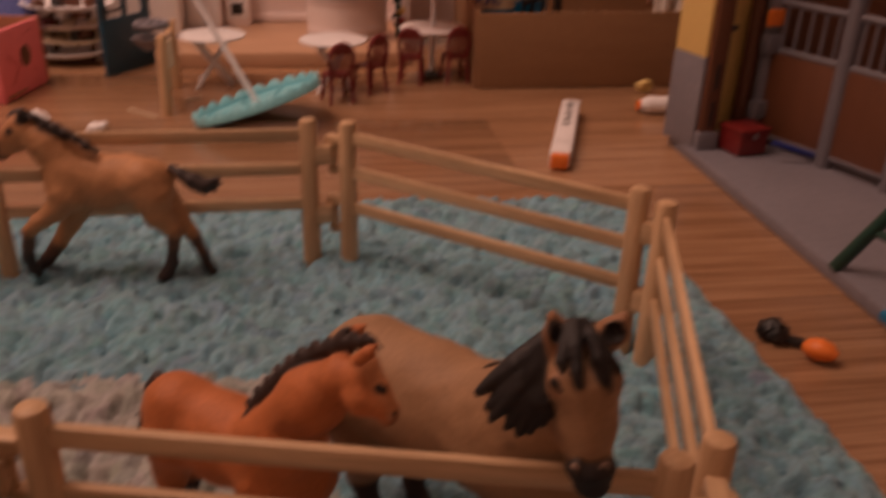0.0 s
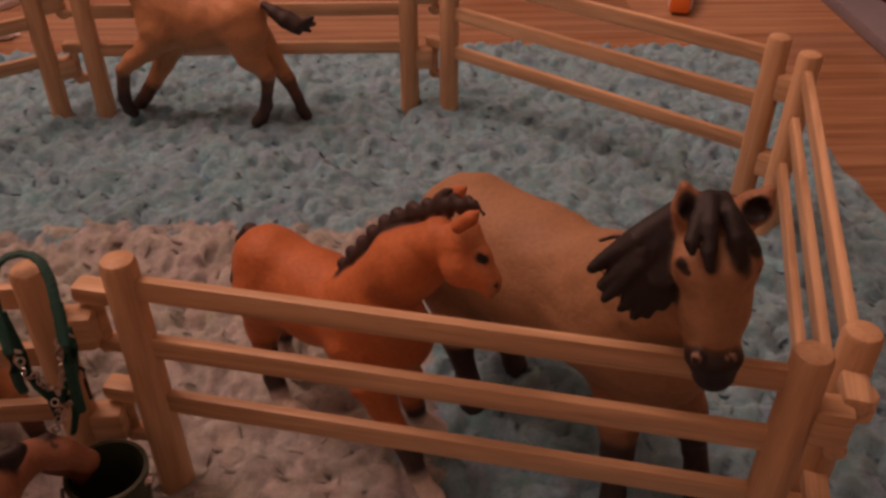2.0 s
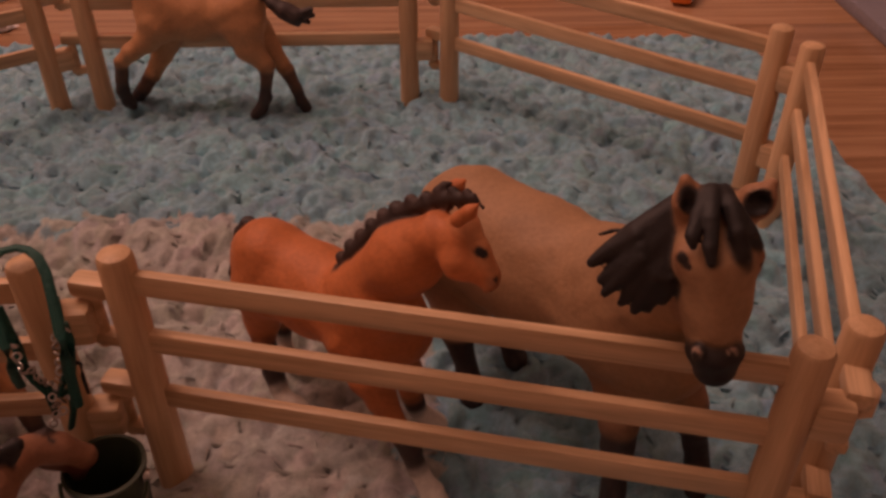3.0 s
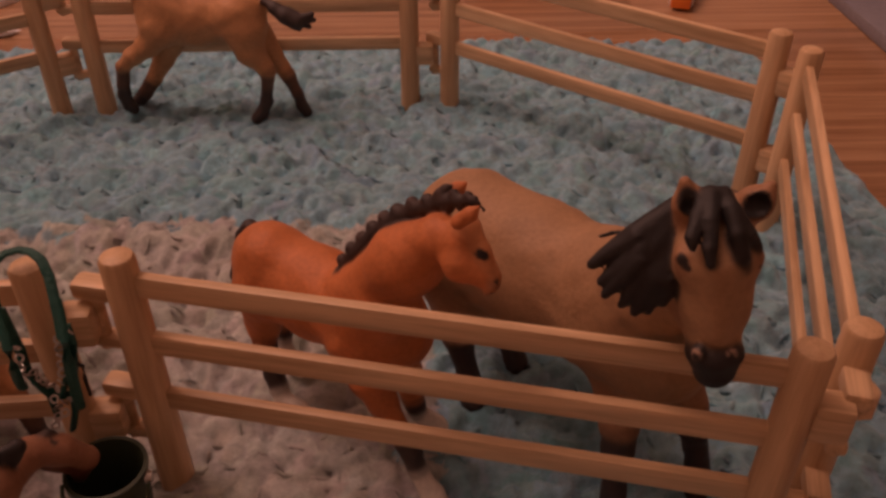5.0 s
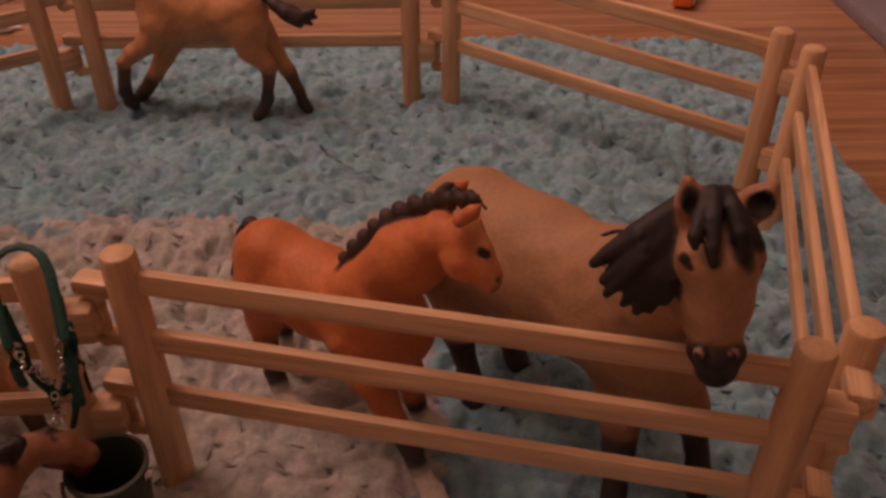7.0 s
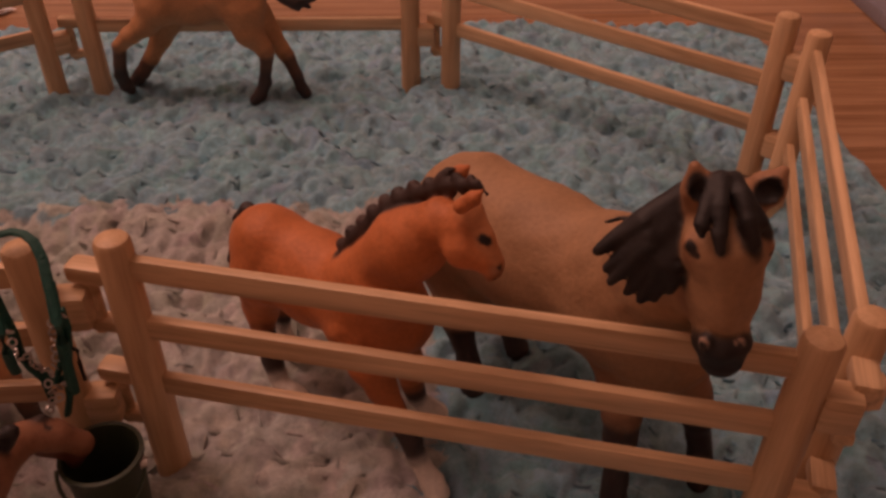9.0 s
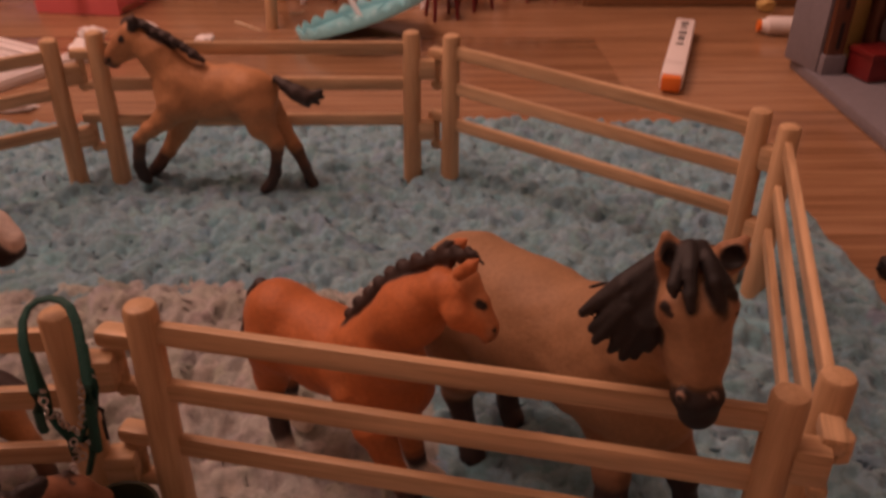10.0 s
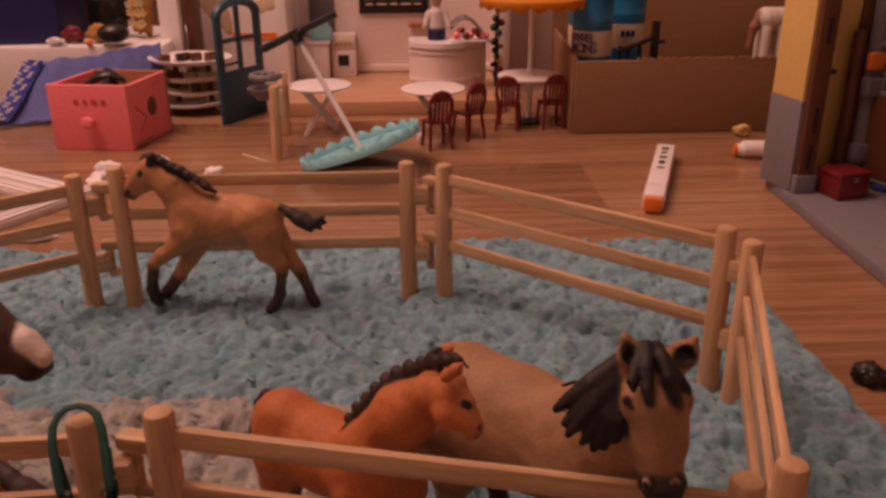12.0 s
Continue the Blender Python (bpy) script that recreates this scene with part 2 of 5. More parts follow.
def make_rug():
    """Shag pile: overlapping woolly locks stamped into a height field."""
    rng = np.random.default_rng(5)
    x0, x1, y0, y1, h = -4.2, 2.42, 2.0, 7.10, 0.0155
    nx, ny = int((x1 - x0) / h), int((y1 - y0) / h)
    X, Y = np.meshgrid(x0 + h * np.arange(nx), y0 + h * np.arange(ny), indexing="ij")
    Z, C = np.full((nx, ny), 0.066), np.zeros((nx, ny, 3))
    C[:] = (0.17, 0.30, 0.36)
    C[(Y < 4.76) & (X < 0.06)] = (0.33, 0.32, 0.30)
    step = 0.060
    gx, gy = np.meshgrid(np.arange(x0, x1, step), np.arange(y0, y1, step), indexing="ij")
    px = gx.ravel() + rng.uniform(-0.6, 0.6, gx.size) * step
    py = gy.ravel() + rng.uniform(-0.6, 0.6, gx.size) * step
    swirl = np.sin(px * 2.3 + 1.7 * np.sin(py * 1.9)) * 1.6 + np.cos(py * 2.9 - px) * 1.4
    for k in rng.permutation(px.size):
        a = swirl[k] + rng.normal(0, 0.9)
        ln, wd = rng.uniform(0.06, 0.13), rng.uniform(0.030, 0.056)
        top = rng.uniform(0.098, 0.152) + 0.032 * math.sin(px[k] * 9 + 3 * math.sin(py[k] * 7)) * math.sin(py[k] * 11 + 2 * math.sin(px[k] * 6))
        i0, i1 = int((px[k] - x0 - 0.14) / h), int((px[k] - x0 + 0.14) / h)
        j0, j1 = int((py[k] - y0 - 0.14) / h), int((py[k] - y0 + 0.14) / h)
        i0, j0 = max(i0, 0), max(j0, 0)
        if i1 <= i0 or j1 <= j0:
            continue
        dx, dy = X[i0:i1, j0:j1] - px[k], Y[i0:i1, j0:j1] - py[k]
        u, v = dx * math.cos(a) + dy * math.sin(a), -dx * math.sin(a) + dy * math.cos(a)
        bend = v - 6 * u * u * rng.choice((-1, 1))
        q = 1 - (u / ln) ** 2 - (bend / wd) ** 2
        z = top - 0.070 * (1 - q) ** 1.4 + 0.018 * u / ln + 0.003 * np.sin(bend / wd * 7)
        hit = (z > Z[i0:i1, j0:j1]) & (q > 0)
        Z[i0:i1, j0:j1] = np.where(hit, z, Z[i0:i1, j0:j1])
        pale = py[k] < 4.76 + 0.05 * math.sin(px[k] * 5) + rng.normal(0, 0.045) and px[k] < 0.06 + rng.normal(0, 0.045)
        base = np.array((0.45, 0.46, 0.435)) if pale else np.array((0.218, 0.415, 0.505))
        base = base * rng.uniform(0.82, 1.12) + rng.normal(0, 0.012, 3)
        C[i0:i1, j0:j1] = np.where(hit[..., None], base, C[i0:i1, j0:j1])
    for _ in range(1):
        Z[1:-1, 1:-1] = 0.5 * Z[1:-1, 1:-1] + 0.125 * (Z[:-2, 1:-1] + Z[2:, 1:-1] + Z[1:-1, :-2] + Z[1:-1, 2:])
    Z += rng.normal(0, 0.0016, Z.shape)
    # rounded corner and a soft falling hem
    ex = np.minimum(2.36 - X, 6.98 - Y)
    cx, cy, r = 2.36 - 0.35, 6.98 - 0.35, 0.35
    corner = (X > cx) & (Y > cy)
    ex = np.where(corner, r - np.hypot(X - cx, Y - cy), ex)
    ex = ex + 0.02 * np.sin(X * 23) * np.sin(Y * 19)
    Z = np.where(ex < 0.12, Z * np.sqrt(np.clip(ex / 0.12, 0, 1)), Z)
    Z = np.where(ex < 0, -0.03, Z)
    keep = ex > -0.03
    idx = np.arange(nx * ny).reshape(nx, ny)
    quads = np.stack([idx[:-1, :-1], idx[1:, :-1], idx[1:, 1:], idx[:-1, 1:]], -1)
    ok = keep[:-1, :-1] & keep[1:, :-1] & keep[1:, 1:] & keep[:-1, 1:]
    base_v, base_f, base_c = np.stack([X, Y, Z], -1).reshape(-1, 3), quads[ok], C.reshape(-1, 3)
    # loose curled strands over the pile
    n = 5500
    tx, ty = rng.uniform(-3.2, 2.30, n), rng.uniform(2.5, 6.9, n)
    ci, cj = ((tx - x0) / h).astype(int), ((ty - y0) / h).astype(int)
    good = ex[ci, cj] > 0.1
    tx, ty, ci, cj = tx[good], ty[good], ci[good], cj[good]
    n = len(tx)
    ang = np.sin(tx * 2.3 + 1.7 * np.sin(ty * 1.9)) * 1.6 + np.cos(ty * 2.9 - tx) * 1.4 + rng.normal(0, 1.1, n)
    ln, wd, curl = rng.uniform(0.07, 0.14, n), rng.uniform(0.006, 0.012, n), rng.normal(0, 1.5, n)
    tv, cx2, cy2, aa = [], tx.copy(), ty.copy(), ang.copy()
    for k in range(4):
        gi, gj = np.clip(((cx2 - x0) / h).astype(int), 0, nx - 1), np.clip(((cy2 - y0) / h).astype(int), 0, ny - 1)
        z = Z[gi, gj] + (-0.010, 0.003, 0.005, -0.008)[k]
        w = wd * (0.8, 1.0, 0.8, 0.25)[k]
        sx, sy = -np.sin(aa) * w, np.cos(aa) * w
        tv += [np.stack([cx2 - sx, cy2 - sy, z - 0.012], -1), np.stack([cx2, cy2, z + 0.25 * w], -1), np.stack([cx2 + sx, cy2 + sy, z - 0.012], -1)]
        cx2, cy2, aa = cx2 + np.cos(aa) * ln / 3, cy2 + np.sin(aa) * ln / 3, aa + curl / 3
    tv = np.stack(tv, 1)
    quad = [[3 * k + a, 3 * k + (a + 1) % 3, 3 * k + 3 + (a + 1) % 3, 3 * k + 3 + a] for k in range(3) for a in range(3)]
    tf = (np.array(quad)[None] + 12 * np.arange(n)[:, None, None]).reshape(-1, 4) + len(base_v)
    tc = np.repeat(C[ci, cj] * rng.uniform(0.92, 1.10, n)[:, None], 12, 0)
    base_v, base_f, C = np.concatenate([base_v, tv.reshape(-1, 3)]), np.concatenate([base_f, tf]), np.concatenate([base_c, tc])
    me = bpy.data.meshes.new("rug")
    me.from_pydata((base_v * U).tolist(), [], base_f.tolist())
    at = me.color_attributes.new("paint", "FLOAT_COLOR", "POINT")
    at.data.foreach_set("color", np.concatenate([C.reshape(-1, 3).clip(0.01, 1), np.ones((len(C), 1))], 1).ravel())
    me.shade_smooth()
    me.materials.append(M_RUG)
    ob = new("rug", me)
    return tagged(ob, "pale blue shag rug with a greyish white patch", "rug", kind="stuff")


make_rug()

# ---- toy fence ----
PANEL = 1.78
ZT, ZB = 1.0, 0.04


def make_fence():
    p = thing("fence_panel", (0, 0, 0.1), "pale wood-look plastic toy fence panel with three rails", "toy fence", "paddock fence")
    for x in (0, PANEL):
        part("post", rod(B(), (x, 0, ZB), (x, 0, ZT), 0.056, 0.050, 20, 0.02), M_POST, p)
    for z in (0.902, 0.690, 0.468):
        part("rail", box(B(), (PANEL / 2, 0, z), (PANEL - 0.06, 0.034, 0.075), bevel=0.011), M_FENCE, p)
    for z0 in (0.80, 0.42):
        bm = B()
        box(bm, (-0.095, 0, z0 + 0.070), (0.115, 0.070, 0.058), bevel=0.018)
        part("hinge_tab", bm, M_FENCE, p)
        part("hinge_tab", box(B(), (-0.085, 0, z0 - 0.115), (0.10, 0.055, 0.04), bevel=0.014), M_FENCE, p)
        part("hinge_sleeve", box(B(), (PANEL + 0.085, 0, z0 - 0.02), (0.10, 0.085, 0.12), bevel=0.02), M_FENCE, p)
        part("hinge_pin", rod(B(), (-0.105, 0, z0 - 0.145), (-0.105, 0, z0 + 0.09), 0.022, 0.022, 12, 0.008), M_FENCE, p)
    return p


first = make_fence()


def set_panel(ob, a, b, dz=0.0):
    ang = math.degrees(math.atan2(b[1] - a[1], b[0] - a[0]))
    m = pose(a[0] * U, a[1] * U, (0.1 + dz) * U, 0, 0, ang)
    if ob is None:
        return copy_thing(first, m)
    ob.matrix_basis = m
    return ob


PT = {"A": (-0.79, 3.27), "B": (0.94, 2.845), "C": (1.118, 2.956), "D": (0, 6.0), "E": (0.228, 5.964), "F": (1.585, 4.812), "G": (1.655, 4.647), "H": (-2.005, 5.925), "I": (-1.78, 6.0), "Z": (-1.02, 3.25)}
set_panel(first, PT["A"], PT["B"], 0.037)
set_panel(None, PT["I"], PT["D"], 0.022)
set_panel(None, PT["E"], PT["F"], 0.012)
corner = set_panel(None, PT["C"], PT["G"])
for z in (0.80, 0.36):
    base = corner.location / U + Vector((-0.085, -0.02, z - 0.1))
    part("hinge_knob", rod(B(), base, base + Vector((0, 0, 0.075)), 0.046, 0.043, 8, 0.012), M_FENCE, corner)
set_panel(None, (-2.80, 3.17), PT["Z"], 0.028)
set_panel(None, (-3.45, 4.88), PT["H"])

# ---- horse figurines ----


def figure(name, prims, at, label, voxel=0.012, lat=None, eyes=()):
    """One moulded figure: rounded limbs blended into one skin. A limb: a, ra, b, rb, colour, blend, squash."""
    P = [(np.array(a, float), ra, np.array(b, float), rb, np.array(col), k, sq) for a, ra, b, rb, col, k, sq in prims]
    lo = np.min([np.minimum(a - ra, b - rb) for a, ra, b, rb, *_ in P], 0) - 3 * voxel
    hi = np.max([np.maximum(a + ra, b + rb) for a, ra, b, rb, *_ in P], 0) + 3 * voxel
    n = np.ceil((hi - lo) / voxel).astype(int) + 1
    ax = [lo[i] + voxel * np.arange(n[i]) for i in range(3)]
    D = np.full(n, 0.5)
    lat = np.array(lat if lat else (0, 1, 0), float)
    lat /= np.linalg.norm(lat)

    def dist(q, a, ra, b, rb, sq):
        d = q - a
        if sq != 1:
            d = d + (sq - 1) * (d @ lat)[..., None] * lat
        ba = b - a
        t = np.clip((d @ ba) / max(ba @ ba, 1e-9), 0, 1)
        return np.linalg.norm(d - t[..., None] * ba, axis=-1) - (ra + (rb - ra) * t)

    for a, ra, b, rb, col, k, sq in P:
        m = 0.09
        i0 = np.clip(((np.minimum(a - ra, b - rb) - m - lo) / voxel).astype(int), 0, n)
        i1 = np.clip(((np.maximum(a + ra, b + rb) + m - lo) / voxel).astype(int) + 1, 0, n)
        sl = tuple(slice(i0[i], i1[i]) for i in range(3))
        q = np.stack(np.meshgrid(*(ax[i][sl[i]] for i in range(3)), indexing="ij"), -1)
        d, e = dist(q, a, ra, b, rb, sq), D[sl]
        if k < 0:
            D[sl] = np.maximum(e, -d)
            continue
        h = np.clip(0.5 + 0.5 * (e - d) / k, 0, 1)
        D[sl] = e * (1 - h) + d * h - k * h * (1 - h)
    gx, gy, gz = np.meshgrid(*ax, indexing="ij", sparse=True)
    D += 0.0035 * np.sin(gx * 41 + 2 * np.sin(gz * 23)) * np.sin(gy * 37 + 1.5 * np.sin(gx * 19)) * np.sin(gz * 33 + 1.7)
    # surface nets
    S = D < 0
    corners = [np.array((i, j, k)) for i in (0, 1) for j in (0, 1) for k in (0, 1)]
    some, every = np.zeros(n - 1, bool), np.ones(n - 1, bool)
    for c in corners:
        q = S[c[0] : n[0] - 1 + c[0], c[1] : n[1] - 1 + c[1], c[2] : n[2] - 1 + c[2]]
        some |= q
        every &= q
    cell = np.argwhere(some & ~every)
    ids = np.full(n - 1, -1)
    ids[tuple(cell.T)] = np.arange(len(cell))
    val = [D[tuple((cell + c).T)] for c in corners]
    pos, cnt = np.zeros((len(cell), 3)), np.zeros(len(cell))
    for i, c in enumerate(corners):
        for j in range(i + 1, 8):
            d = corners[j]
            if np.abs(c - d).sum() != 1:
                continue
            va, vb = val[i], val[j]
            cross = (va < 0) != (vb < 0)
            t = np.where(cross, va / np.where(cross, va - vb, 1), 0)[:, None]
            pos += np.where(cross[:, None], c + t * (d - c), 0)
            cnt += cross
    V = lo + voxel * (cell + pos / np.maximum(cnt, 1)[:, None])
    F = []
    for a in range(3):
        b, c = (a + 1) % 3, (a + 2) % 3
        e = np.eye(3, dtype=int)
        inner = [slice(1, -1)] * 3
        inner[a] = slice(0, -1)
        s0 = S[tuple(inner)]
        sh = list(inner)
        sh[a] = slice(1, None)
        s1 = S[tuple(sh)]
        for sign, mask in ((1, s0 & ~s1), (-1, ~s0 & s1)):
            w = np.argwhere(mask)
            if not len(w):
                continue
            w[:, b] += 1
            w[:, c] += 1
            quad = [ids[tuple((w - off).T)] for off in (e[b] + e[c], e[c], 0 * e[b], e[b])]
            F.append(np.stack(quad if sign > 0 else quad[::-1], 1))
    F = np.concatenate(F)
    F = F[(F >= 0).all(1)]
    skin = [p for p in P if p[5] > 0]
    ds = np.stack([dist(V, a, ra, b, rb, sq) for a, ra, b, rb, col, k, sq in skin], 1)
    W = np.exp(-(ds - ds.min(1, keepdims=True)) / 0.003)
    C = (W @ np.stack([p[4] for p in skin])) / W.sum(1, keepdims=True)
    for a, ra, b, rb, col, k, sq in P:
        if k < 0:
            near = np.clip((0.006 - dist(V, a, ra, b, rb, sq)) / 0.004, 0, 1)[:, None]
            C = C * (1 - near) + col * near
    for c, r, col in eyes:
        near = np.clip((r - np.linalg.norm(V - np.array(c), axis=1)) / (0.25 * r), 0, 1)[:, None]
        C = C * (1 - near) + np.array(col) * near
    me = bpy.data.meshes.new(name)
    me.from_pydata(((V - np.array(at)) * U).tolist(), [], F.tolist())
    att = me.color_attributes.new("paint", "FLOAT_COLOR", "POINT")
    att.data.foreach_set("color", np.concatenate([C.clip(0.004, 1), np.ones((len(V), 1))], 1).ravel())
    me.shade_smooth()
    me.materials.append(M_FIG)
    ob = new(name, me)
    ob.location = Vector(at) * U
    sm = ob.modifiers.new("smooth", "SMOOTH")
    sm.factor, sm.iterations = 0.5, 1
    return tagged(ob, label, "toy horse")


def chain(pts, colours, k=0.04, sq=1.0):
    """Limbs along (x, y, z, r) stations; colours: one for each limb, or one for all."""
    out = []
    for i, (a, b) in enumerate(zip(pts, pts[1:])):
        col = colours[i] if isinstance(colours, list) else colours
        out.append((a[:3], a[3], b[:3], b[3], col, k, sq))
    return out


TAN, TAN2, DARK, BLACK = (0.365, 0.213, 0.112), (0.32, 0.165, 0.085), (0.035, 0.022, 0.02), (0.014, 0.011, 0.012)
RUST, RUST2 = (0.47, 0.230, 0.102), (0.38, 0.175, 0.080)
CHEST, BAY, SOCK, PINK = (0.50, 0.160, 0.050), (0.26, 0.118, 0.064), (0.74, 0.68, 0.61), (0.40, 0.27, 0.20)


def mare():
    p = []
    p += chain([(0.21, 3.71, 0.765, 0.222), (0.40, 3.50, 0.775, 0.205), (0.60, 3.27, 0.79, 0.195), (0.68, 3.17, 0.74, 0.165)], TAN, 0.08, 1.12)
    p += chain([(0.56, 3.32, 0.90, 0.12), (0.645, 3.12, 1.03, 0.112), (0.68, 2.98, 1.21, 0.078)], TAN, 0.08)
    p += chain([(0.62, 3.22, 0.82, 0.165), (0.67, 3.05, 1.03, 0.105)], TAN, 0.07)
    p += chain([(0.674, 2.953, 1.314, 0.077), (0.674, 2.901, 1.259, 0.085), (0.690, 2.881, 1.158, 0.069), (0.697, 2.853, 1.054, 0.057)], TAN, 0.04)
    p += chain([(0.671, 2.978, 1.204, 0.086), (0.683, 2.919, 1.083, 0.058)], TAN2, 0.04)
    p += chain([(0.660, 2.836, 1.281, 0.024), (0.680, 2.817, 1.113, 0.020)], TAN, 0.035)
    p += chain([(0.593, 2.877, 1.282, 0.021), (0.598, 2.872, 1.259, 0.015)], TAN2, 0.02)
    p += chain([(0.745, 2.866, 1.284, 0.021), (0.746, 2.861, 1.260, 0.015)], TAN2, 0.012)
    p += chain([(0.696, 2.836, 1.031, 0.065), (0.701, 2.828, 0.995, 0.050)], BLACK, 0.008)
    p += chain([(0.645, 2.808, 1.066, 0.018), (0.641, 2.801, 1.048, 0.013)], BLACK, 0.006)
    p += chain([(0.718, 2.807, 1.068, 0.018), (0.723, 2.800, 1.050, 0.013)], BLACK, 0.006)
    # cupped ears
    p += chain([(0.617, 2.946, 1.326, 0.030), (0.605, 2.944, 1.381, 0.036), (0.589, 2.948, 1.427, 0.013)], TAN2, 0.01)
    p += chain([(0.733, 2.949, 1.336, 0.030), (0.752, 2.938, 1.381, 0.039), (0.774, 2.937, 1.422, 0.014)], TAN2, 0.01)
    p += chain([(0.599, 2.906, 1.392, 0.025), (0.584, 2.907, 1.431, 0.015)], BLACK, -1)
    p += chain([(0.742, 2.902, 1.394, 0.029), (0.749, 2.898, 1.427, 0.016)], BLACK, -1)
    p += chain([(0.626, 2.777, 1.079, 0.011), (0.634, 2.784, 1.089, 0.007)], DARK, -1)
    p += chain([(0.713, 2.775, 1.081, 0.010), (0.707, 2.783, 1.091, 0.007)], DARK, -1)
    # legs
    p += chain([(0.60, 3.19, 0.60, 0.085), (0.604, 3.12, 0.48, 0.054)], TAN2, 0.05)
    p += chain([(0.604, 3.12, 0.48, 0.052), (0.605, 3.10, 0.40, 0.046), (0.605, 3.07, 0.24, 0.034), (0.605, 3.05, 0.13, 0.05)], DARK, 0.03)
    p += chain([(0.78, 3.22, 0.60, 0.085), (0.83, 3.19, 0.48, 0.054)], TAN2, 0.05)
    p += chain([(0.83, 3.19, 0.48, 0.052), (0.855, 3.18, 0.40, 0.046), (0.89, 3.16, 0.24, 0.034), (0.905, 3.15, 0.13, 0.05)], DARK, 0.03)
    p += chain([(0.13, 3.70, 0.66, 0.15), (0.17, 3.62, 0.50, 0.085), (0.15, 3.66, 0.38, 0.055)], TAN2, 0.06)
    p += chain([(0.15, 3.66, 0.38, 0.055), (0.19, 3.60, 0.22, 0.036), (0.21, 3.57, 0.13, 0.05)], DARK, 0.03)
    p += chain([(0.33, 3.82, 0.66, 0.15), (0.36, 3.76, 0.50, 0.085), (0.34, 3.82, 0.38, 0.055)], TAN2, 0.06)
    p += chain([(0.34, 3.82, 0.38, 0.055), (0.36, 3.78, 0.22, 0.036), (0.38, 3.76, 0.13, 0.05)], DARK, 0.03)
    p += chain([(0.13, 3.93, 0.80, 0.04), (0.08, 3.96, 0.62, 0.055), (0.07, 3.95, 0.35, 0.03)], BLACK, 0.03)
    # mane to one side
    rng = random.Random(3)
    roots = [(0.606, 2.999, 1.330), (0.602, 2.990, 1.316), (0.598, 2.978, 1.301), (0.595, 2.971, 1.283), (0.590, 2.960, 1.268), (0.586, 2.953, 1.250), (0.583, 2.946, 1.231)]
    ends = [(0.418, 2.969, 1.195), (0.440, 2.945, 1.164), (0.447, 2.926, 1.139), (0.484, 2.915, 1.118), (0.515, 2.904, 1.105), (0.544, 2.901, 1.110), (0.574, 2.903, 1.131)]
    for i, (s, e) in enumerate(zip(roots, ends)):
        m = tuple(0.5 * (u + v) + w for u, v, w in zip(s, e, (0, -0.012, 0.010 + rng.uniform(-0.004, 0.004))))
        p += chain([(*s, 0.030), (*m, 0.032), (*e, 0.013)], BLACK, 0.005)
        g = tuple(u * 0.8 + v * 0.2 for u, v in zip(e, s))
        p += chain([(m[0] - 0.004, m[1] - 0.018, m[2] + 0.012, 0.016), (g[0], g[1] - 0.014, g[2] + 0.004, 0.010)], BLACK, 0.003)
    p += chain([(0.596, 2.992, 1.320, 0.011), (0.534, 3.000, 1.277, 0.006), (0.439, 3.016, 1.243, 0.005)], BLACK, 0.006)
    p += chain([(0.647, 3.023, 1.297, 0.039), (0.676, 2.987, 1.342, 0.040), (0.715, 2.981, 1.345, 0.035)], BLACK, 0.015)
    p += chain([(0.630, 2.930, 1.404, 0.017), (0.609, 2.885, 1.381, 0.018), (0.590, 2.850, 1.353, 0.017), (0.591, 2.835, 1.335, 0.009)], BLACK, 0.005)
    p += chain([(0.646, 2.930, 1.409, 0.021), (0.631, 2.870, 1.384, 0.018), (0.625, 2.830, 1.340, 0.016), (0.627, 2.810, 1.311, 0.010)], BLACK, 0.005)
    p += chain([(0.672, 2.930, 1.409, 0.021), (0.684, 2.885, 1.387, 0.022), (0.711, 2.860, 1.349, 0.021), (0.744, 2.865, 1.312, 0.012)], BLACK, 0.005)
    p += chain([(0.677, 2.890, 1.398, 0.021), (0.684, 2.845, 1.364, 0.018), (0.699, 2.830, 1.317, 0.015), (0.710, 2.830, 1.282, 0.007)], BLACK, 0.005)
    # the first eye's dark paint is widened to include its socket's shadow
    eyes = [((0.581, 2.859, 1.287), 0.017, BLACK), ((0.591, 2.859, 1.278), 0.014, BLACK), ((0.597, 2.850, 1.273), 0.012, DARK), ((0.752, 2.846, 1.276), 0.008, BLACK)]
    eyes += [((0.589, 2.905, 1.407), 0.040, BLACK), ((0.734, 2.895, 1.390), 0.040, BLACK)]
    eyes += [((0.632, 2.795, 1.066), 0.017, PINK), ((0.714, 2.793, 1.070), 0.015, PINK), ((0.634, 2.793, 1.062), 0.0125, BLACK), ((0.712, 2.791, 1.066), 0.011, BLACK)]
    return figure("toy_mare", p, (0.5, 3.4, 0.1), "tan toy mare figurine with black mane and dark legs", 0.0075, (0.76, 0.65, 0), eyes)


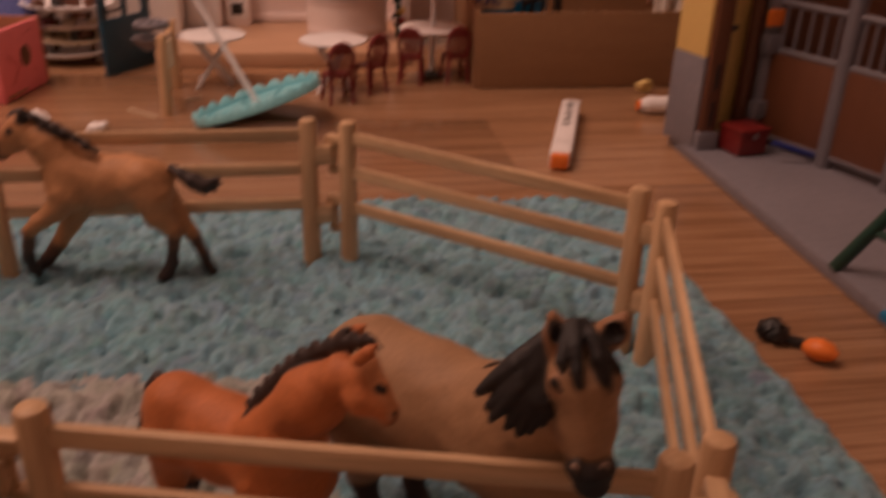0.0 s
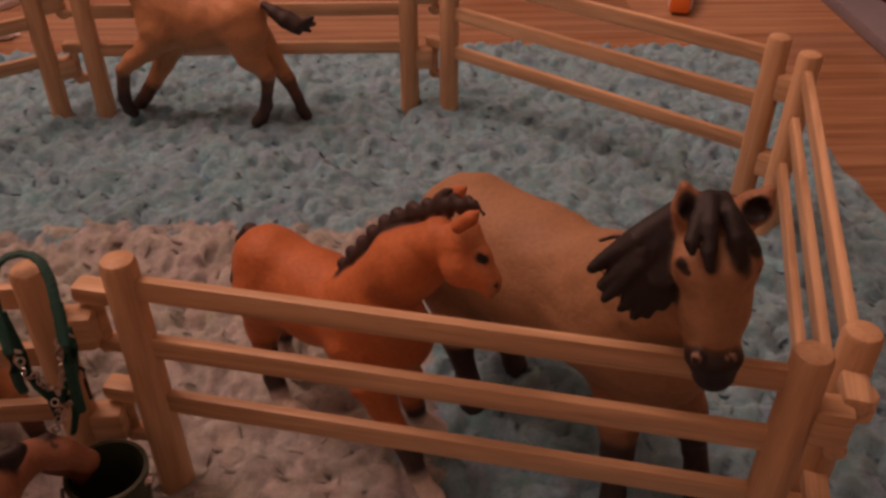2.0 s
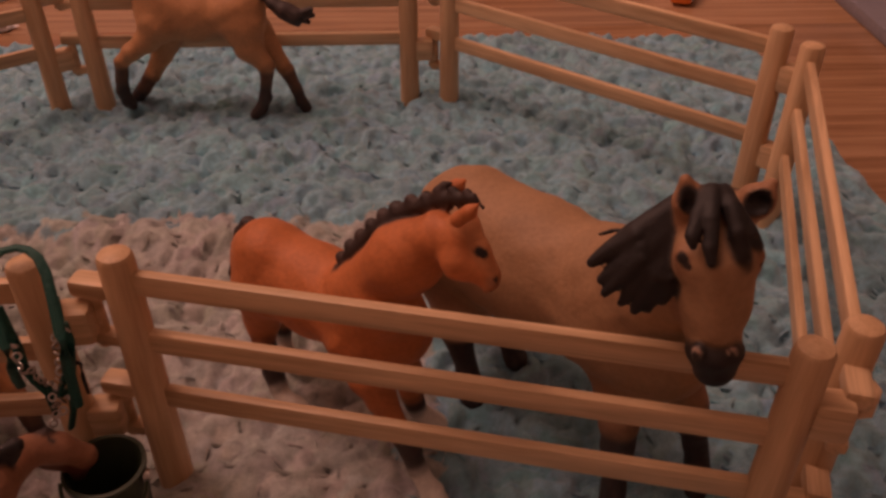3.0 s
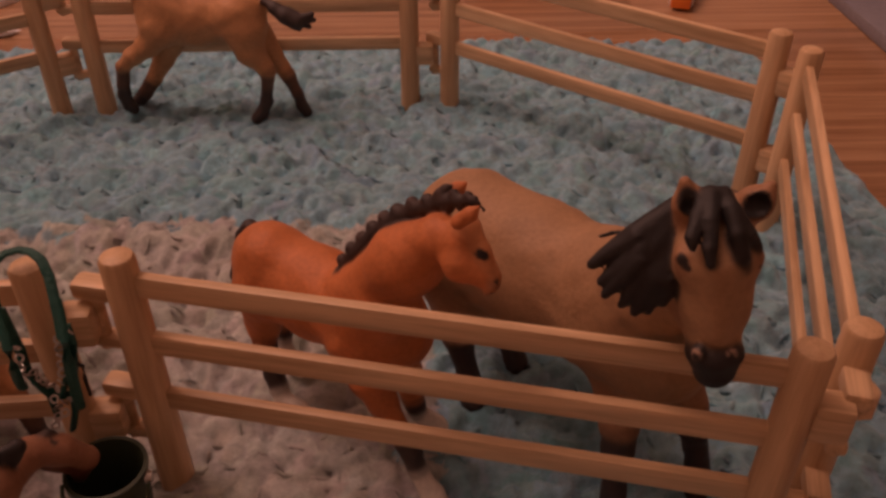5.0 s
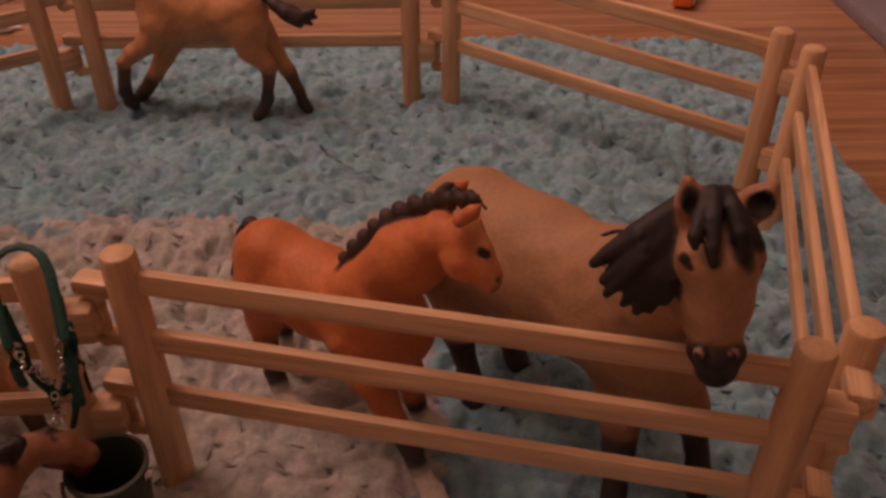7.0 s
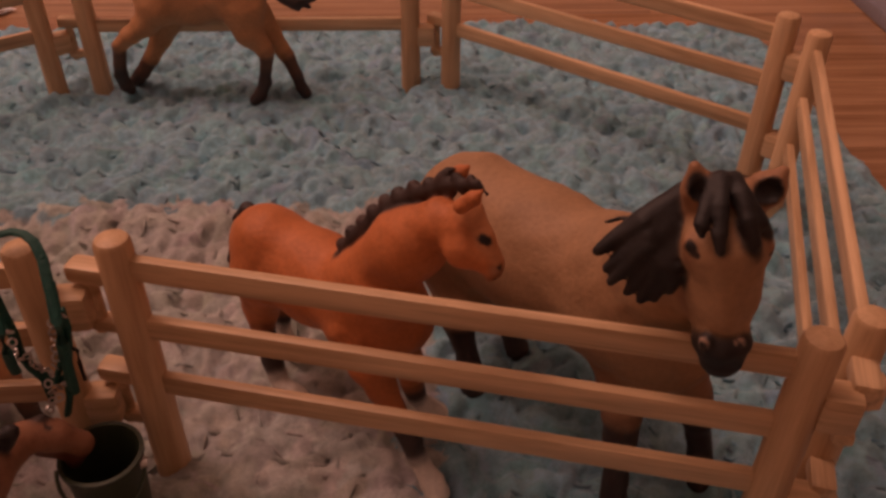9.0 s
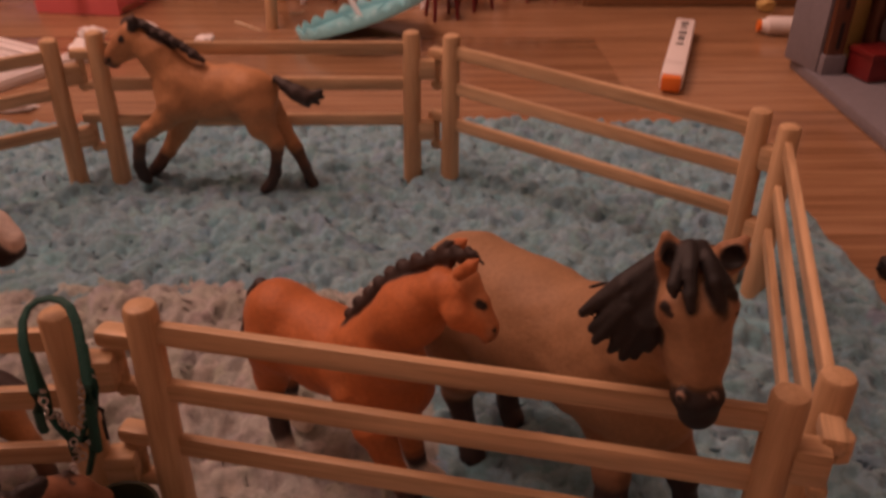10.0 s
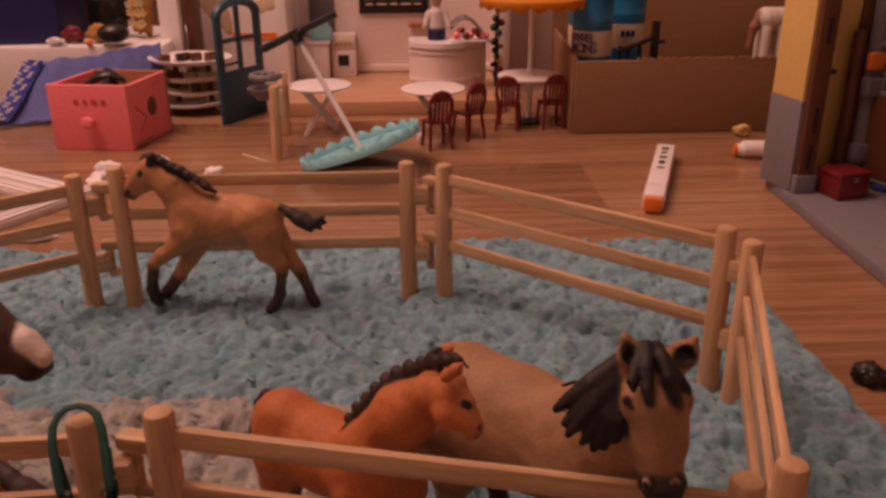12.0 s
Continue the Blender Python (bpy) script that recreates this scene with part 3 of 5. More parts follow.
def foal():
    p = []
    p += chain([(-0.47, 3.70, 0.68, 0.137), (-0.31, 3.56, 0.655, 0.142), (-0.12, 3.41, 0.66, 0.15), (-0.05, 3.355, 0.66, 0.112)], CHEST, 0.07, 1.1)
    p += chain([(-0.118, 3.390, 0.805, 0.103), (-0.014, 3.280, 0.989, 0.083), (0.073, 3.210, 1.109, 0.064)], CHEST, 0.1)
    p += chain([(-0.067, 3.310, 0.794, 0.090), (-0.056, 3.350, 0.637, 0.072)], CHEST, 0.04)
    p += chain([(-0.472, 3.640, 0.753, 0.083), (-0.469, 3.610, 0.625, 0.085)], CHEST, 0.07)
    p += chain([(0.120, 3.170, 1.122, 0.057), (0.125, 3.140, 1.082, 0.050), (0.170, 3.120, 1.066, 0.037), (0.195, 3.100, 1.043, 0.026)], CHEST, 0.02)
    p += chain([(0.139, 3.170, 1.165, 0.040), (0.172, 3.130, 1.115, 0.027), (0.205, 3.100, 1.066, 0.020)], (0.50, 0.20, 0.08), 0.02)
    p += chain([(0.202, 3.090, 1.048, 0.020), (0.186, 3.090, 1.027, 0.014)], (0.30, 0.15, 0.08), 0.01)
    p += chain([(0.209, 3.050, 1.066, 0.006), (0.179, 3.050, 1.045, 0.004)], DARK, -1)
    p += chain([(0.116, 3.120, 1.217, 0.019), (0.145, 3.110, 1.248, 0.019), (0.165, 3.110, 1.270, 0.005)], CHEST, 0.008)
    p += chain([(0.155, 3.075, 1.255, 0.008), (0.162, 3.080, 1.274, 0.004)], DARK, -1)
    p += chain([(0.100, 3.280, 1.196, 0.019), (0.125, 3.290, 1.207, 0.018), (0.144, 3.290, 1.225, 0.006)], CHEST, 0.01)
    p += chain([(-0.161, 3.360, 0.608, 0.104), (-0.137, 3.290, 0.532, 0.062), (-0.103, 3.260, 0.463, 0.043), (-0.050, 3.210, 0.369, 0.037)], CHEST, 0.03)
    p += chain([(-0.050, 3.210, 0.369, 0.037), (-0.013, 3.180, 0.303, 0.035), (0.002, 3.165, 0.250, 0.034)], DARK, 0.008)
    p += chain([(0.002, 3.165, 0.250, 0.034), (0.024, 3.150, 0.205, 0.030), (0.048, 3.135, 0.158, 0.038), (0.064, 3.120, 0.129, 0.040)], SOCK, 0.006)
    p += chain([(-0.050, 3.420, 0.573, 0.085), (-0.031, 3.420, 0.424, 0.050), (-0.011, 3.420, 0.318, 0.038)], CHEST, 0.03)
    p += chain([(-0.011, 3.420, 0.318, 0.038), (0.003, 3.420, 0.242, 0.032)], DARK, 0.008)
    p += chain([(0.003, 3.420, 0.242, 0.032), (0.035, 3.425, 0.196, 0.033), (0.074, 3.430, 0.152, 0.037)], SOCK, 0.006)
    p += chain([(-0.489, 3.640, 0.614, 0.112), (-0.519, 3.660, 0.448, 0.058), (-0.518, 3.630, 0.397, 0.043)], CHEST, 0.03)
    p += chain([(-0.518, 3.630, 0.397, 0.043), (-0.497, 3.590, 0.273, 0.036), (-0.480, 3.565, 0.220, 0.034)], DARK, 0.008)
    p += chain([(-0.480, 3.565, 0.220, 0.034), (-0.466, 3.550, 0.187, 0.032), (-0.431, 3.530, 0.158, 0.036), (-0.408, 3.520, 0.139, 0.038)], SOCK, 0.006)
    p += chain([(-0.452, 3.780, 0.500, 0.110), (-0.472, 3.800, 0.365, 0.049), (-0.477, 3.790, 0.333, 0.037)], CHEST, 0.03)
    p += chain([(-0.477, 3.790, 0.333, 0.037), (-0.483, 3.780, 0.265, 0.031)], DARK, 0.008)
    p += chain([(-0.483, 3.780, 0.265, 0.031), (-0.480, 3.770, 0.212, 0.031), (-0.459, 3.760, 0.157, 0.036), (-0.435, 3.750, 0.134, 0.038)], SOCK, 0.006)
    p += chain([(-0.534, 3.856, 0.695, 0.020), (-0.567, 3.882, 0.694, 0.028), (-0.597, 3.890, 0.653, 0.026), (-0.624, 3.824, 0.529, 0.028)], DARK, 0.01)
    braid = [(-0.197, 3.440, 0.857, 0.023), (-0.166, 3.420, 0.912, 0.025), (-0.132, 3.400, 0.963, 0.024), (-0.098, 3.380, 1.013, 0.024), (-0.065, 3.360, 1.059, 0.025), (-0.029, 3.340, 1.097, 0.024), (0.012, 3.310, 1.135, 0.022), (0.052, 3.280, 1.166, 0.021), (0.086, 3.260, 1.194, 0.022), (0.119, 3.230, 1.216, 0.019), (0.151, 3.200, 1.231, 0.014), (0.169, 3.180, 1.234, 0.008)]
    for i, (x, y, z, r) in enumerate(braid):
        p += chain([(x - 0.008, y + 0.010, z + 0.008, r * 0.90), (x + 0.012, y - 0.012, z - 0.014, r * 0.88)], DARK if i % 2 else (0.050, 0.027, 0.022), 0.004)
    p += chain([(x, y, z - 0.003, r * 0.98) for x, y, z, r in braid], DARK, 0.004)
    p += chain([(0.066, 3.270, 1.186, 0.017), (0.090, 3.270, 1.220, 0.013), (0.107, 3.270, 1.231, 0.006)], DARK, 0.006)
    eyes = [((0.170, 3.105, 1.132), 0.0155, BLACK), ((0.181, 3.105, 1.126), 0.014, BLACK), ((0.214, 3.075, 1.067), 0.010, DARK), ((0.202, 3.080, 1.031), 0.008, DARK)]
    return figure("toy_foal", p, (-0.2, 3.48, 0.1), "chestnut toy foal with braided dark mane and white socks", 0.0062, (0.62, 0.78, 0), eyes)


def galloping_foal():
    p = []
    p += chain([(-1.326, 5.920, 0.689, 0.140), (-1.162, 5.900, 0.696, 0.150), (-1.010, 5.870, 0.719, 0.135), (-0.896, 5.840, 0.710, 0.141)], RUST, 0.06, 1.15)
    p += chain([(-1.325, 5.890, 0.755, 0.110), (-1.341, 5.850, 0.660, 0.104)], RUST, 0.05)
    p += chain([(-1.296, 5.920, 0.766, 0.114), (-1.422, 5.930, 0.925, 0.086), (-1.522, 5.940, 1.013, 0.068)], RUST, 0.1)
    p += chain([(-1.547, 5.940, 0.975, 0.086), (-1.614, 5.940, 0.933, 0.065), (-1.668, 5.940, 0.883, 0.048)], RUST, 0.02, 1.3)
    p += chain([(-1.553, 5.940, 1.032, 0.054), (-1.614, 5.940, 0.983, 0.044), (-1.678, 5.940, 0.912, 0.038)], RUST2, 0.02)
    p += chain([(-1.687, 5.940, 0.873, 0.041), (-1.672, 5.940, 0.858, 0.034)], (0.11, 0.055, 0.036), 0.012)
    p += chain([(-1.524, 5.900, 1.068, 0.027), (-1.516, 5.890, 1.106, 0.027), (-1.505, 5.890, 1.133, 0.010)], DARK, 0.01)
    p += chain([(-1.580, 5.970, 1.041, 0.024), (-1.582, 5.970, 1.076, 0.024), (-1.572, 5.970, 1.101, 0.010)], DARK, 0.01)
    p += chain([(-0.922, 5.800, 0.736, 0.123), (-0.878, 5.780, 0.655, 0.109)], RUST, 0.03)
    p += chain([(-1.332, 5.840, 0.653, 0.097), (-1.409, 5.830, 0.565, 0.062), (-1.504, 5.820, 0.504, 0.045), (-1.573, 5.830, 0.441, 0.038)], RUST, 0.025)
    p += chain([(-1.573, 5.830, 0.441, 0.038), (-1.601, 5.850, 0.325, 0.034)], (0.105, 0.050, 0.030), 0.012)
    p += chain([(-1.601, 5.850, 0.325, 0.034), (-1.613, 5.860, 0.258, 0.036), (-1.600, 5.870, 0.190, 0.036), (-1.585, 5.880, 0.161, 0.032)], DARK, 0.012)
    p += chain([(-1.314, 5.950, 0.552, 0.085), (-1.382, 5.970, 0.430, 0.057), (-1.461, 5.970, 0.306, 0.043)], RUST, 0.025)
    p += chain([(-1.461, 5.970, 0.306, 0.043), (-1.525, 5.970, 0.224, 0.040)], (0.105, 0.050, 0.030), 0.012)
    p += chain([(-1.525, 5.970, 0.224, 0.040), (-1.563, 5.970, 0.181, 0.036), (-1.587, 5.970, 0.165, 0.033)], DARK, 0.012)
    p += chain([(-0.878, 5.780, 0.655, 0.109), (-0.857, 5.760, 0.552, 0.076), (-0.775, 5.750, 0.441, 0.045)], RUST, 0.025)
    p += chain([(-0.775, 5.750, 0.441, 0.045), (-0.787, 5.750, 0.339, 0.031)], (0.105, 0.050, 0.030), 0.012)
    p += chain([(-0.787, 5.750, 0.339, 0.031), (-0.798, 5.740, 0.263, 0.035), (-0.830, 5.730, 0.195, 0.035), (-0.862, 5.720, 0.169, 0.032)], DARK, 0.012)
    p += chain([(-0.838, 5.900, 0.599, 0.091), (-0.765, 5.900, 0.464, 0.060), (-0.692, 5.880, 0.367, 0.043)], RUST, 0.025)
    p += chain([(-0.692, 5.880, 0.367, 0.043), (-0.641, 5.860, 0.253, 0.032)], (0.105, 0.050, 0.030), 0.012)
    p += chain([(-0.641, 5.860, 0.253, 0.032), (-0.619, 5.850, 0.182, 0.034), (-0.596, 5.840, 0.142, 0.032)], DARK, 0.012)
    p += chain([(-0.759, 5.820, 0.805, 0.020), (-0.704, 5.790, 0.775, 0.034), (-0.646, 5.770, 0.741, 0.044), (-0.593, 5.760, 0.715, 0.048)], DARK, 0.015)
    p += chain([(-0.586, 5.760, 0.722, 0.031), (-0.505, 5.750, 0.757, 0.014)], DARK, 0.004)
    p += chain([(-0.586, 5.760, 0.722, 0.031), (-0.497, 5.750, 0.724, 0.014)], DARK, 0.004)
    p += chain([(-0.586, 5.760, 0.722, 0.031), (-0.526, 5.750, 0.688, 0.014)], DARK, 0.004)
    p += chain([(-0.586, 5.760, 0.722, 0.031), (-0.581, 5.750, 0.675, 0.014)], DARK, 0.004)
    p += chain([(-1.540, 5.930, 1.105, 0.022), (-1.479, 5.918, 1.090, 0.022), (-1.420, 5.906, 1.054, 0.023), (-1.347, 5.894, 1.024, 0.024), (-1.273, 5.882, 0.977, 0.024), (-1.205, 5.870, 0.930, 0.022), (-1.153, 5.858, 0.894, 0.014)], DARK, 0.008)
    for x, y, z in [(-1.506, 5.900, 1.099), (-1.453, 5.892, 1.083), (-1.405, 5.884, 1.050), (-1.356, 5.876, 1.030), (-1.304, 5.868, 1.003), (-1.253, 5.860, 0.966), (-1.208, 5.852, 0.932)]:
        p += chain([(x, y, z, 0.026), (x + 0.045, y - 0.01, z - 0.028, 0.012)], DARK, 0.003)
    eyes = [((-1.598, 5.875, 1.010), 0.030, BLACK), ((-1.686, 5.900, 0.890), 0.014, BLACK)]
    return figure("toy_foal", p, (-1.1, 5.84, 0.1), "tan toy foal with dark legs, galloping along the fence", 0.0075, (0.1, 1, 0), eyes)


def dark_horse():
    p = []
    col = (0.05, 0.024, 0.018)
    p += chain([(-2.95, 4.25, 0.85, 0.26), (-2.55, 4.12, 0.80, 0.26), (-2.2, 4.02, 0.82, 0.22)], col, 0.08)
    p += chain([(-2.296, 4.094, 0.979, 0.159), (-1.932, 3.994, 1.166, 0.141), (-1.726, 3.913, 1.199, 0.123)], col, 0.06)
    p += chain([(-1.659, 3.846, 1.124, 0.126), (-1.515, 3.795, 1.017, 0.096), (-1.408, 3.763, 0.951, 0.071)], col, 0.03)
    p += chain([(-1.630, 3.826, 1.028, 0.118), (-1.505, 3.792, 0.959, 0.072)], col, 0.03)
    p += chain([(-1.383, 3.757, 0.939, 0.067), (-1.396, 3.750, 0.920, 0.052)], BLACK, 0.01)
    p += chain([(-1.435, 3.805, 1.048, 0.031), (-1.395, 3.767, 1.025, 0.050), (-1.328, 3.730, 0.982, 0.035)], (0.70, 0.62, 0.57), 0.008)
    for y in (3.82, 3.93):
        p += chain([(-1.68, y, 1.33, 0.03), (-1.69, y, 1.40, 0.028), (-1.70, y, 1.45, 0.01)], col, 0.02)
    for x, y in ((-2.2, 3.92), (-2.2, 4.15), (-2.9, 4.13), (-2.95, 4.38)):
        p += chain([(x, y, 0.68, 0.13), (x + 0.02, y, 0.40, 0.06), (x, y, 0.24, 0.042), (x + 0.03, y, 0.13, 0.055)], col, 0.04)
    for i in range(7):
        p += chain([(-1.68 - 0.06 * i, 3.86 + 0.02 * i, 1.36 - 0.04 * i, 0.035), (-1.70 - 0.06 * i, 3.78 + 0.02 * i, 1.25 - 0.05 * i, 0.02)], BLACK, 0.01)
    return figure("toy_horse", p, (-2.5, 4.1, 0.1), "dark brown toy horse with a white blaze and black muzzle", 0.014, (0.2, 1, 0), [((-1.60, 3.765, 1.16), 0.02, BLACK)])


def bay_horse():
    p = []
    p += chain([(-1.85, 2.55, 0.62, 0.19), (-1.5, 2.62, 0.60, 0.185), (-1.22, 2.70, 0.62, 0.16)], BAY, 0.07)
    p += chain([(-1.22, 2.71, 0.64, 0.12), (-1.08, 2.78, 0.665, 0.085)], BAY, 0.05)
    p += chain([(-1.08, 2.78, 0.665, 0.085)] + [(-1.031, 2.967, 0.606, 0.040)], BAY, 0.04)
    p += chain([(-1.024, 2.969, 0.609, 0.040), (-0.970, 3.004, 0.575, 0.041), (-0.914, 3.023, 0.521, 0.031)], BAY, 0.02)
    p += chain([(-1.010, 3.003, 0.538, 0.034), (-0.966, 3.028, 0.474, 0.028)], (0.12, 0.042, 0.024), 0.02)
    p += chain([(-0.918, 3.025, 0.507, 0.028), (-0.967, 3.040, 0.424, 0.026)], (0.13, 0.045, 0.026), 0.02)
    p += chain([(-1.009, 2.997, 0.630, 0.012), (-0.990, 3.010, 0.632, 0.012), (-0.968, 3.022, 0.631, 0.005)], DARK, 0.006)
    for i in range(7):
        p += chain([(-0.985 - 0.04 * i, 2.87 - 0.022 * i, 0.745 - 0.004 * i, 0.022), (-1.005 - 0.04 * i, 2.86 - 0.022 * i, 0.70 - 0.004 * i, 0.016)], BLACK, 0.008)
    for x, y in ((-1.2, 2.62), (-1.17, 2.80), (-1.8, 2.46), (-1.82, 2.65)):
        p += chain([(x, y, 0.55, 0.085), (x, y, 0.35, 0.046)], BAY, 0.04) + chain([(x, y, 0.35, 0.046), (x, y, 0.22, 0.03), (x + 0.02, y, 0.13, 0.042)], DARK, 0.03)
    return figure("toy_horse", p, (-1.5, 2.65, 0.1), "bay toy horse lowering its head into a bucket", 0.0115, (0.2, -1, 0), [((-0.971, 2.986, 0.618), 0.012, BLACK)])


mare()
foal()
gallop = galloping_foal()
dark_horse()
bay_horse()

second = copy_thing(gallop, pose(-1.70 * U, 3.46 * U, 0.1 * U, 0, 0, -8))
second.scale = (0.92, 0.92, 0.92)
tagged(second, "tan toy foal with a dark tail beside the fence")


# ---- halter on the fence post, feed bucket ----
def make_halter():
    h = thing("halter", (-1.02, 3.15, 0.4), "green webbing toy halter with steel rings on a post", "halter")
    loop = [(-0.945, 3.125, 0.62), (-0.930, 3.11, 0.74), (-0.915, 3.095, 0.83), (-0.905, 3.085, 0.907), (-0.912, 3.117, 0.956), (-0.921, 3.145, 0.997), (-0.936, 3.183, 1.033), (-0.956, 3.209, 1.067), (-0.986, 3.230, 1.077), (-1.019, 3.238, 1.079), (-1.050, 3.227, 1.077), (-1.072, 3.212, 1.063), (-1.085, 3.189, 1.034), (-1.079, 3.152, 0.998), (-1.066, 3.120, 0.949), (-1.048, 3.078, 0.877), (-1.06, 3.09, 0.80), (-1.08, 3.12, 0.72), (-1.085, 3.135, 0.68)]
    part("strap", tube(B(), loop, 0.014, 8, 0.6), M_STRAP, h)
    part("strap_keeper", tube(B(), [(x * 1.0 + 0.012, y - 0.012, z) for x, y, z in loop[:6]], 0.012, 8, 0.6), M_STRAP, h)
    part("cheek_strap", tube(B(), [(-0.925, 3.150, 0.888), (-0.919, 3.145, 0.836), (-0.927, 3.140, 0.753), (-0.954, 3.140, 0.667), (-0.966, 3.140, 0.588), (-0.992, 3.140, 0.512)], 0.02, 8, 0.5), M_STRAP, h)
    part("cheek_strap", tube(B(), [(-0.925, 3.130, 0.876), (-0.929, 3.130, 0.805), (-0.954, 3.130, 0.721), (-0.983, 3.130, 0.656)], 0.014, 8, 0.6), M_STRAP, h)
    part("noseband", tube(B(), [(-1.079, 3.160, 0.943), (-1.067, 3.150, 0.877), (-1.062, 3.150, 0.801), (-1.061, 3.145, 0.736), (-1.036, 3.140, 0.679), (-1.002, 3.140, 0.642), (-0.967, 3.140, 0.645)], 0.015, 8, 0.6), M_STRAP, h)
    part("chin_strap", tube(B(), [(-1.056, 3.140, 0.831), (-1.056, 3.130, 0.768), (-1.043, 3.130, 0.707), (-1.018, 3.130, 0.658), (-1.016, 3.130, 0.578)], 0.012, 8, 0.7), M_STRAP, h)
    part("lead_end", tube(B(), [(-0.921, 3.140, 0.766), (-0.905, 3.140, 0.753), (-0.911, 3.140, 0.710), (-0.911, 3.140, 0.643)], 0.006, 8, 1), M_BLACK, h)
    links = [(-0.932, 3.115, 0.876), (-0.937, 3.115, 0.846), (-0.942, 3.115, 0.816), (-0.947, 3.115, 0.785), (-0.953, 3.115, 0.753), (-0.965, 3.115, 0.719), (-1.048, 3.115, 0.848), (-1.051, 3.115, 0.811), (-1.053, 3.115, 0.776), (-1.047, 3.115, 0.750), (-1.027, 3.115, 0.760), (-1.020, 3.115, 0.739), (-1.010, 3.115, 0.721), (-0.995, 3.115, 0.708), (-0.982, 3.115, 0.694), (-1.000, 3.115, 0.655), (-0.998, 3.115, 0.623), (-0.976, 3.115, 0.641), (-1.006, 3.115, 0.587), (-1.025, 3.115, 0.550), (-0.897, 3.115, 0.902), (-0.954, 3.115, 0.653), (-0.985, 3.115, 0.600)]
    for i, c in enumerate(links):
        part("ring", torus(B(), c, 0.0102, 0.0034, (0.9 * math.sin(i * 2.1), -1, 0.9 * math.cos(i * 1.7)), 14, 6), M_METAL, h)


make_halter()
bk = thing("bucket", (-0.88, 3.03, 0.1), "dark olive green toy feed bucket with a wire handle", "bucket")
part("body", lathe(B(), (-0.88, 3.03, 0), [(0.07, 0.10), (0.085, 0.11), (0.108, 0.44), (0.116, 0.45), (0.116, 0.465), (0.104, 0.465), (0.098, 0.44), (0.078, 0.14), (0.0, 0.135)], 32), M_BUCKET, bk)
part("handle", tube(B(), [(-0.88 + 0.122 * math.cos(a), 3.03 - 0.03 - 0.085 * math.sin(a), 0.43 - 0.09 * math.sin(a)) for a in [i * math.pi / 14 for i in range(15)]], 0.006, 6), M_BUCKET, bk)
part("rim_lug", rod(B(), (-0.77, 3.02, 0.43), (-0.752, 3.02, 0.43), 0.02, 0.016), M_METAL, bk)

# ---- red drawer ----
dr = thing("drawer", (-3.3, 10.5, 0), "coral red wooden drawer with round knob, used as a stall", "drawer")
front_l, front_r, back_r = Vector((-3.84, 10.16, 0)), Vector((-2.96, 10.02, 0)), Vector((-2.78, 10.90, 0))
back_l = front_l + back_r - front_r


def wall_between(a, b, z0, z1, thick):
    mid, d = (a + b) / 2, b - a
    return box(B(), (mid.x, mid.y, (z0 + z1) / 2), (d.length, thick, z1 - z0), math.degrees(math.atan2(d.y, d.x)), bevel=0.012)


M_FAINT = material("faint_red_pencil", (0.56, 0.07, 0.065), 0.6)
M_RAW = grain_material("raw_drawer_wood", (0.30, 0.10, 0.05), (0.44, 0.20, 0.10), 0.7, 4, (3, 3, 20), spread=0.02)
part("front_panel", wall_between(front_l, front_r, 0, 0.71, 0.06), M_RED, dr)
part("back_panel", wall_between(back_l, back_r, 0.02, 0.70, 0.05), M_RAW, dr, "bare reddish wood back panel")
part("side_panel", wall_between(front_r + Vector((-0.025, 0.04, 0)), back_r + Vector((-0.025, -0.03, 0)), 0.005, 0.70, 0.05), M_RED, dr)
part("side_panel", wall_between(front_l + Vector((0.03, 0.04, 0)), back_l + Vector((0.03, -0.03, 0)), 0.005, 0.70, 0.05), M_RED, dr)
part("bottom", wall_between((front_l + back_l) / 2, (front_r + back_r) / 2, 0.03, 0.06, 0.80), M_RAW, dr)
kn = part("knob", lathe(B(), (0, 0, 0), [(0.0, 0.0), (0.035, 0.0), (0.03, 0.04), (0.06, 0.06), (0.075, 0.09), (0.065, 0.125), (0.03, 0.14)], 20), M_RED, dr)
kn.matrix_basis = Matrix.Translation(Vector((-3.385, 10.055, 0.32)) * U - dr.location) @ Euler((radians(90), 0, radians(-9))).to_matrix().to_4x4() @ Matrix.Translation(dr.location)
hole = part("grip_hole", lathe(B(), (0, 0, 0), [(0.105, -0.004), (0.105, 0.004)], 24), M_BROWN, dr, "dark oval grip hole")
hole.matrix_basis = Matrix.Translation(Vector((-2.857, 10.50, 0.38)) * U - dr.location) @ Euler((0, radians(90), radians(-11))).to_matrix().to_4x4() @ Matrix.Diagonal((1.0, 0.9, 1, 1)) @ Matrix.Translation(dr.location)
for i, w in enumerate((0.05, 0.04, 0.07, 0.05)):
    part("pencil_mark", box(B(), (-3.53 + 0.10 * i, 10.074 - 0.016 * i, 0.53), (w, 0.004, 0.05), -9), M_FAINT, dr, "faint pencilled word")
for a, b, c in (((10.15, 0.45), (10.35, 0.30), (10.20, 0.15)), ((10.62, 0.22), (10.80, 0.15), (10.86, 0.35)), ((10.55, 0.60), (10.75, 0.62), (10.84, 0.52))):
    pts = [(-2.962 + (y - 10.02) * 0.2045 + 0.002, y, z) for y, z in (a, b, c)]
    part("pencil_line", tube(B(), pts, 0.006, 5), M_FAINT, dr, "thin pencilled scribble")
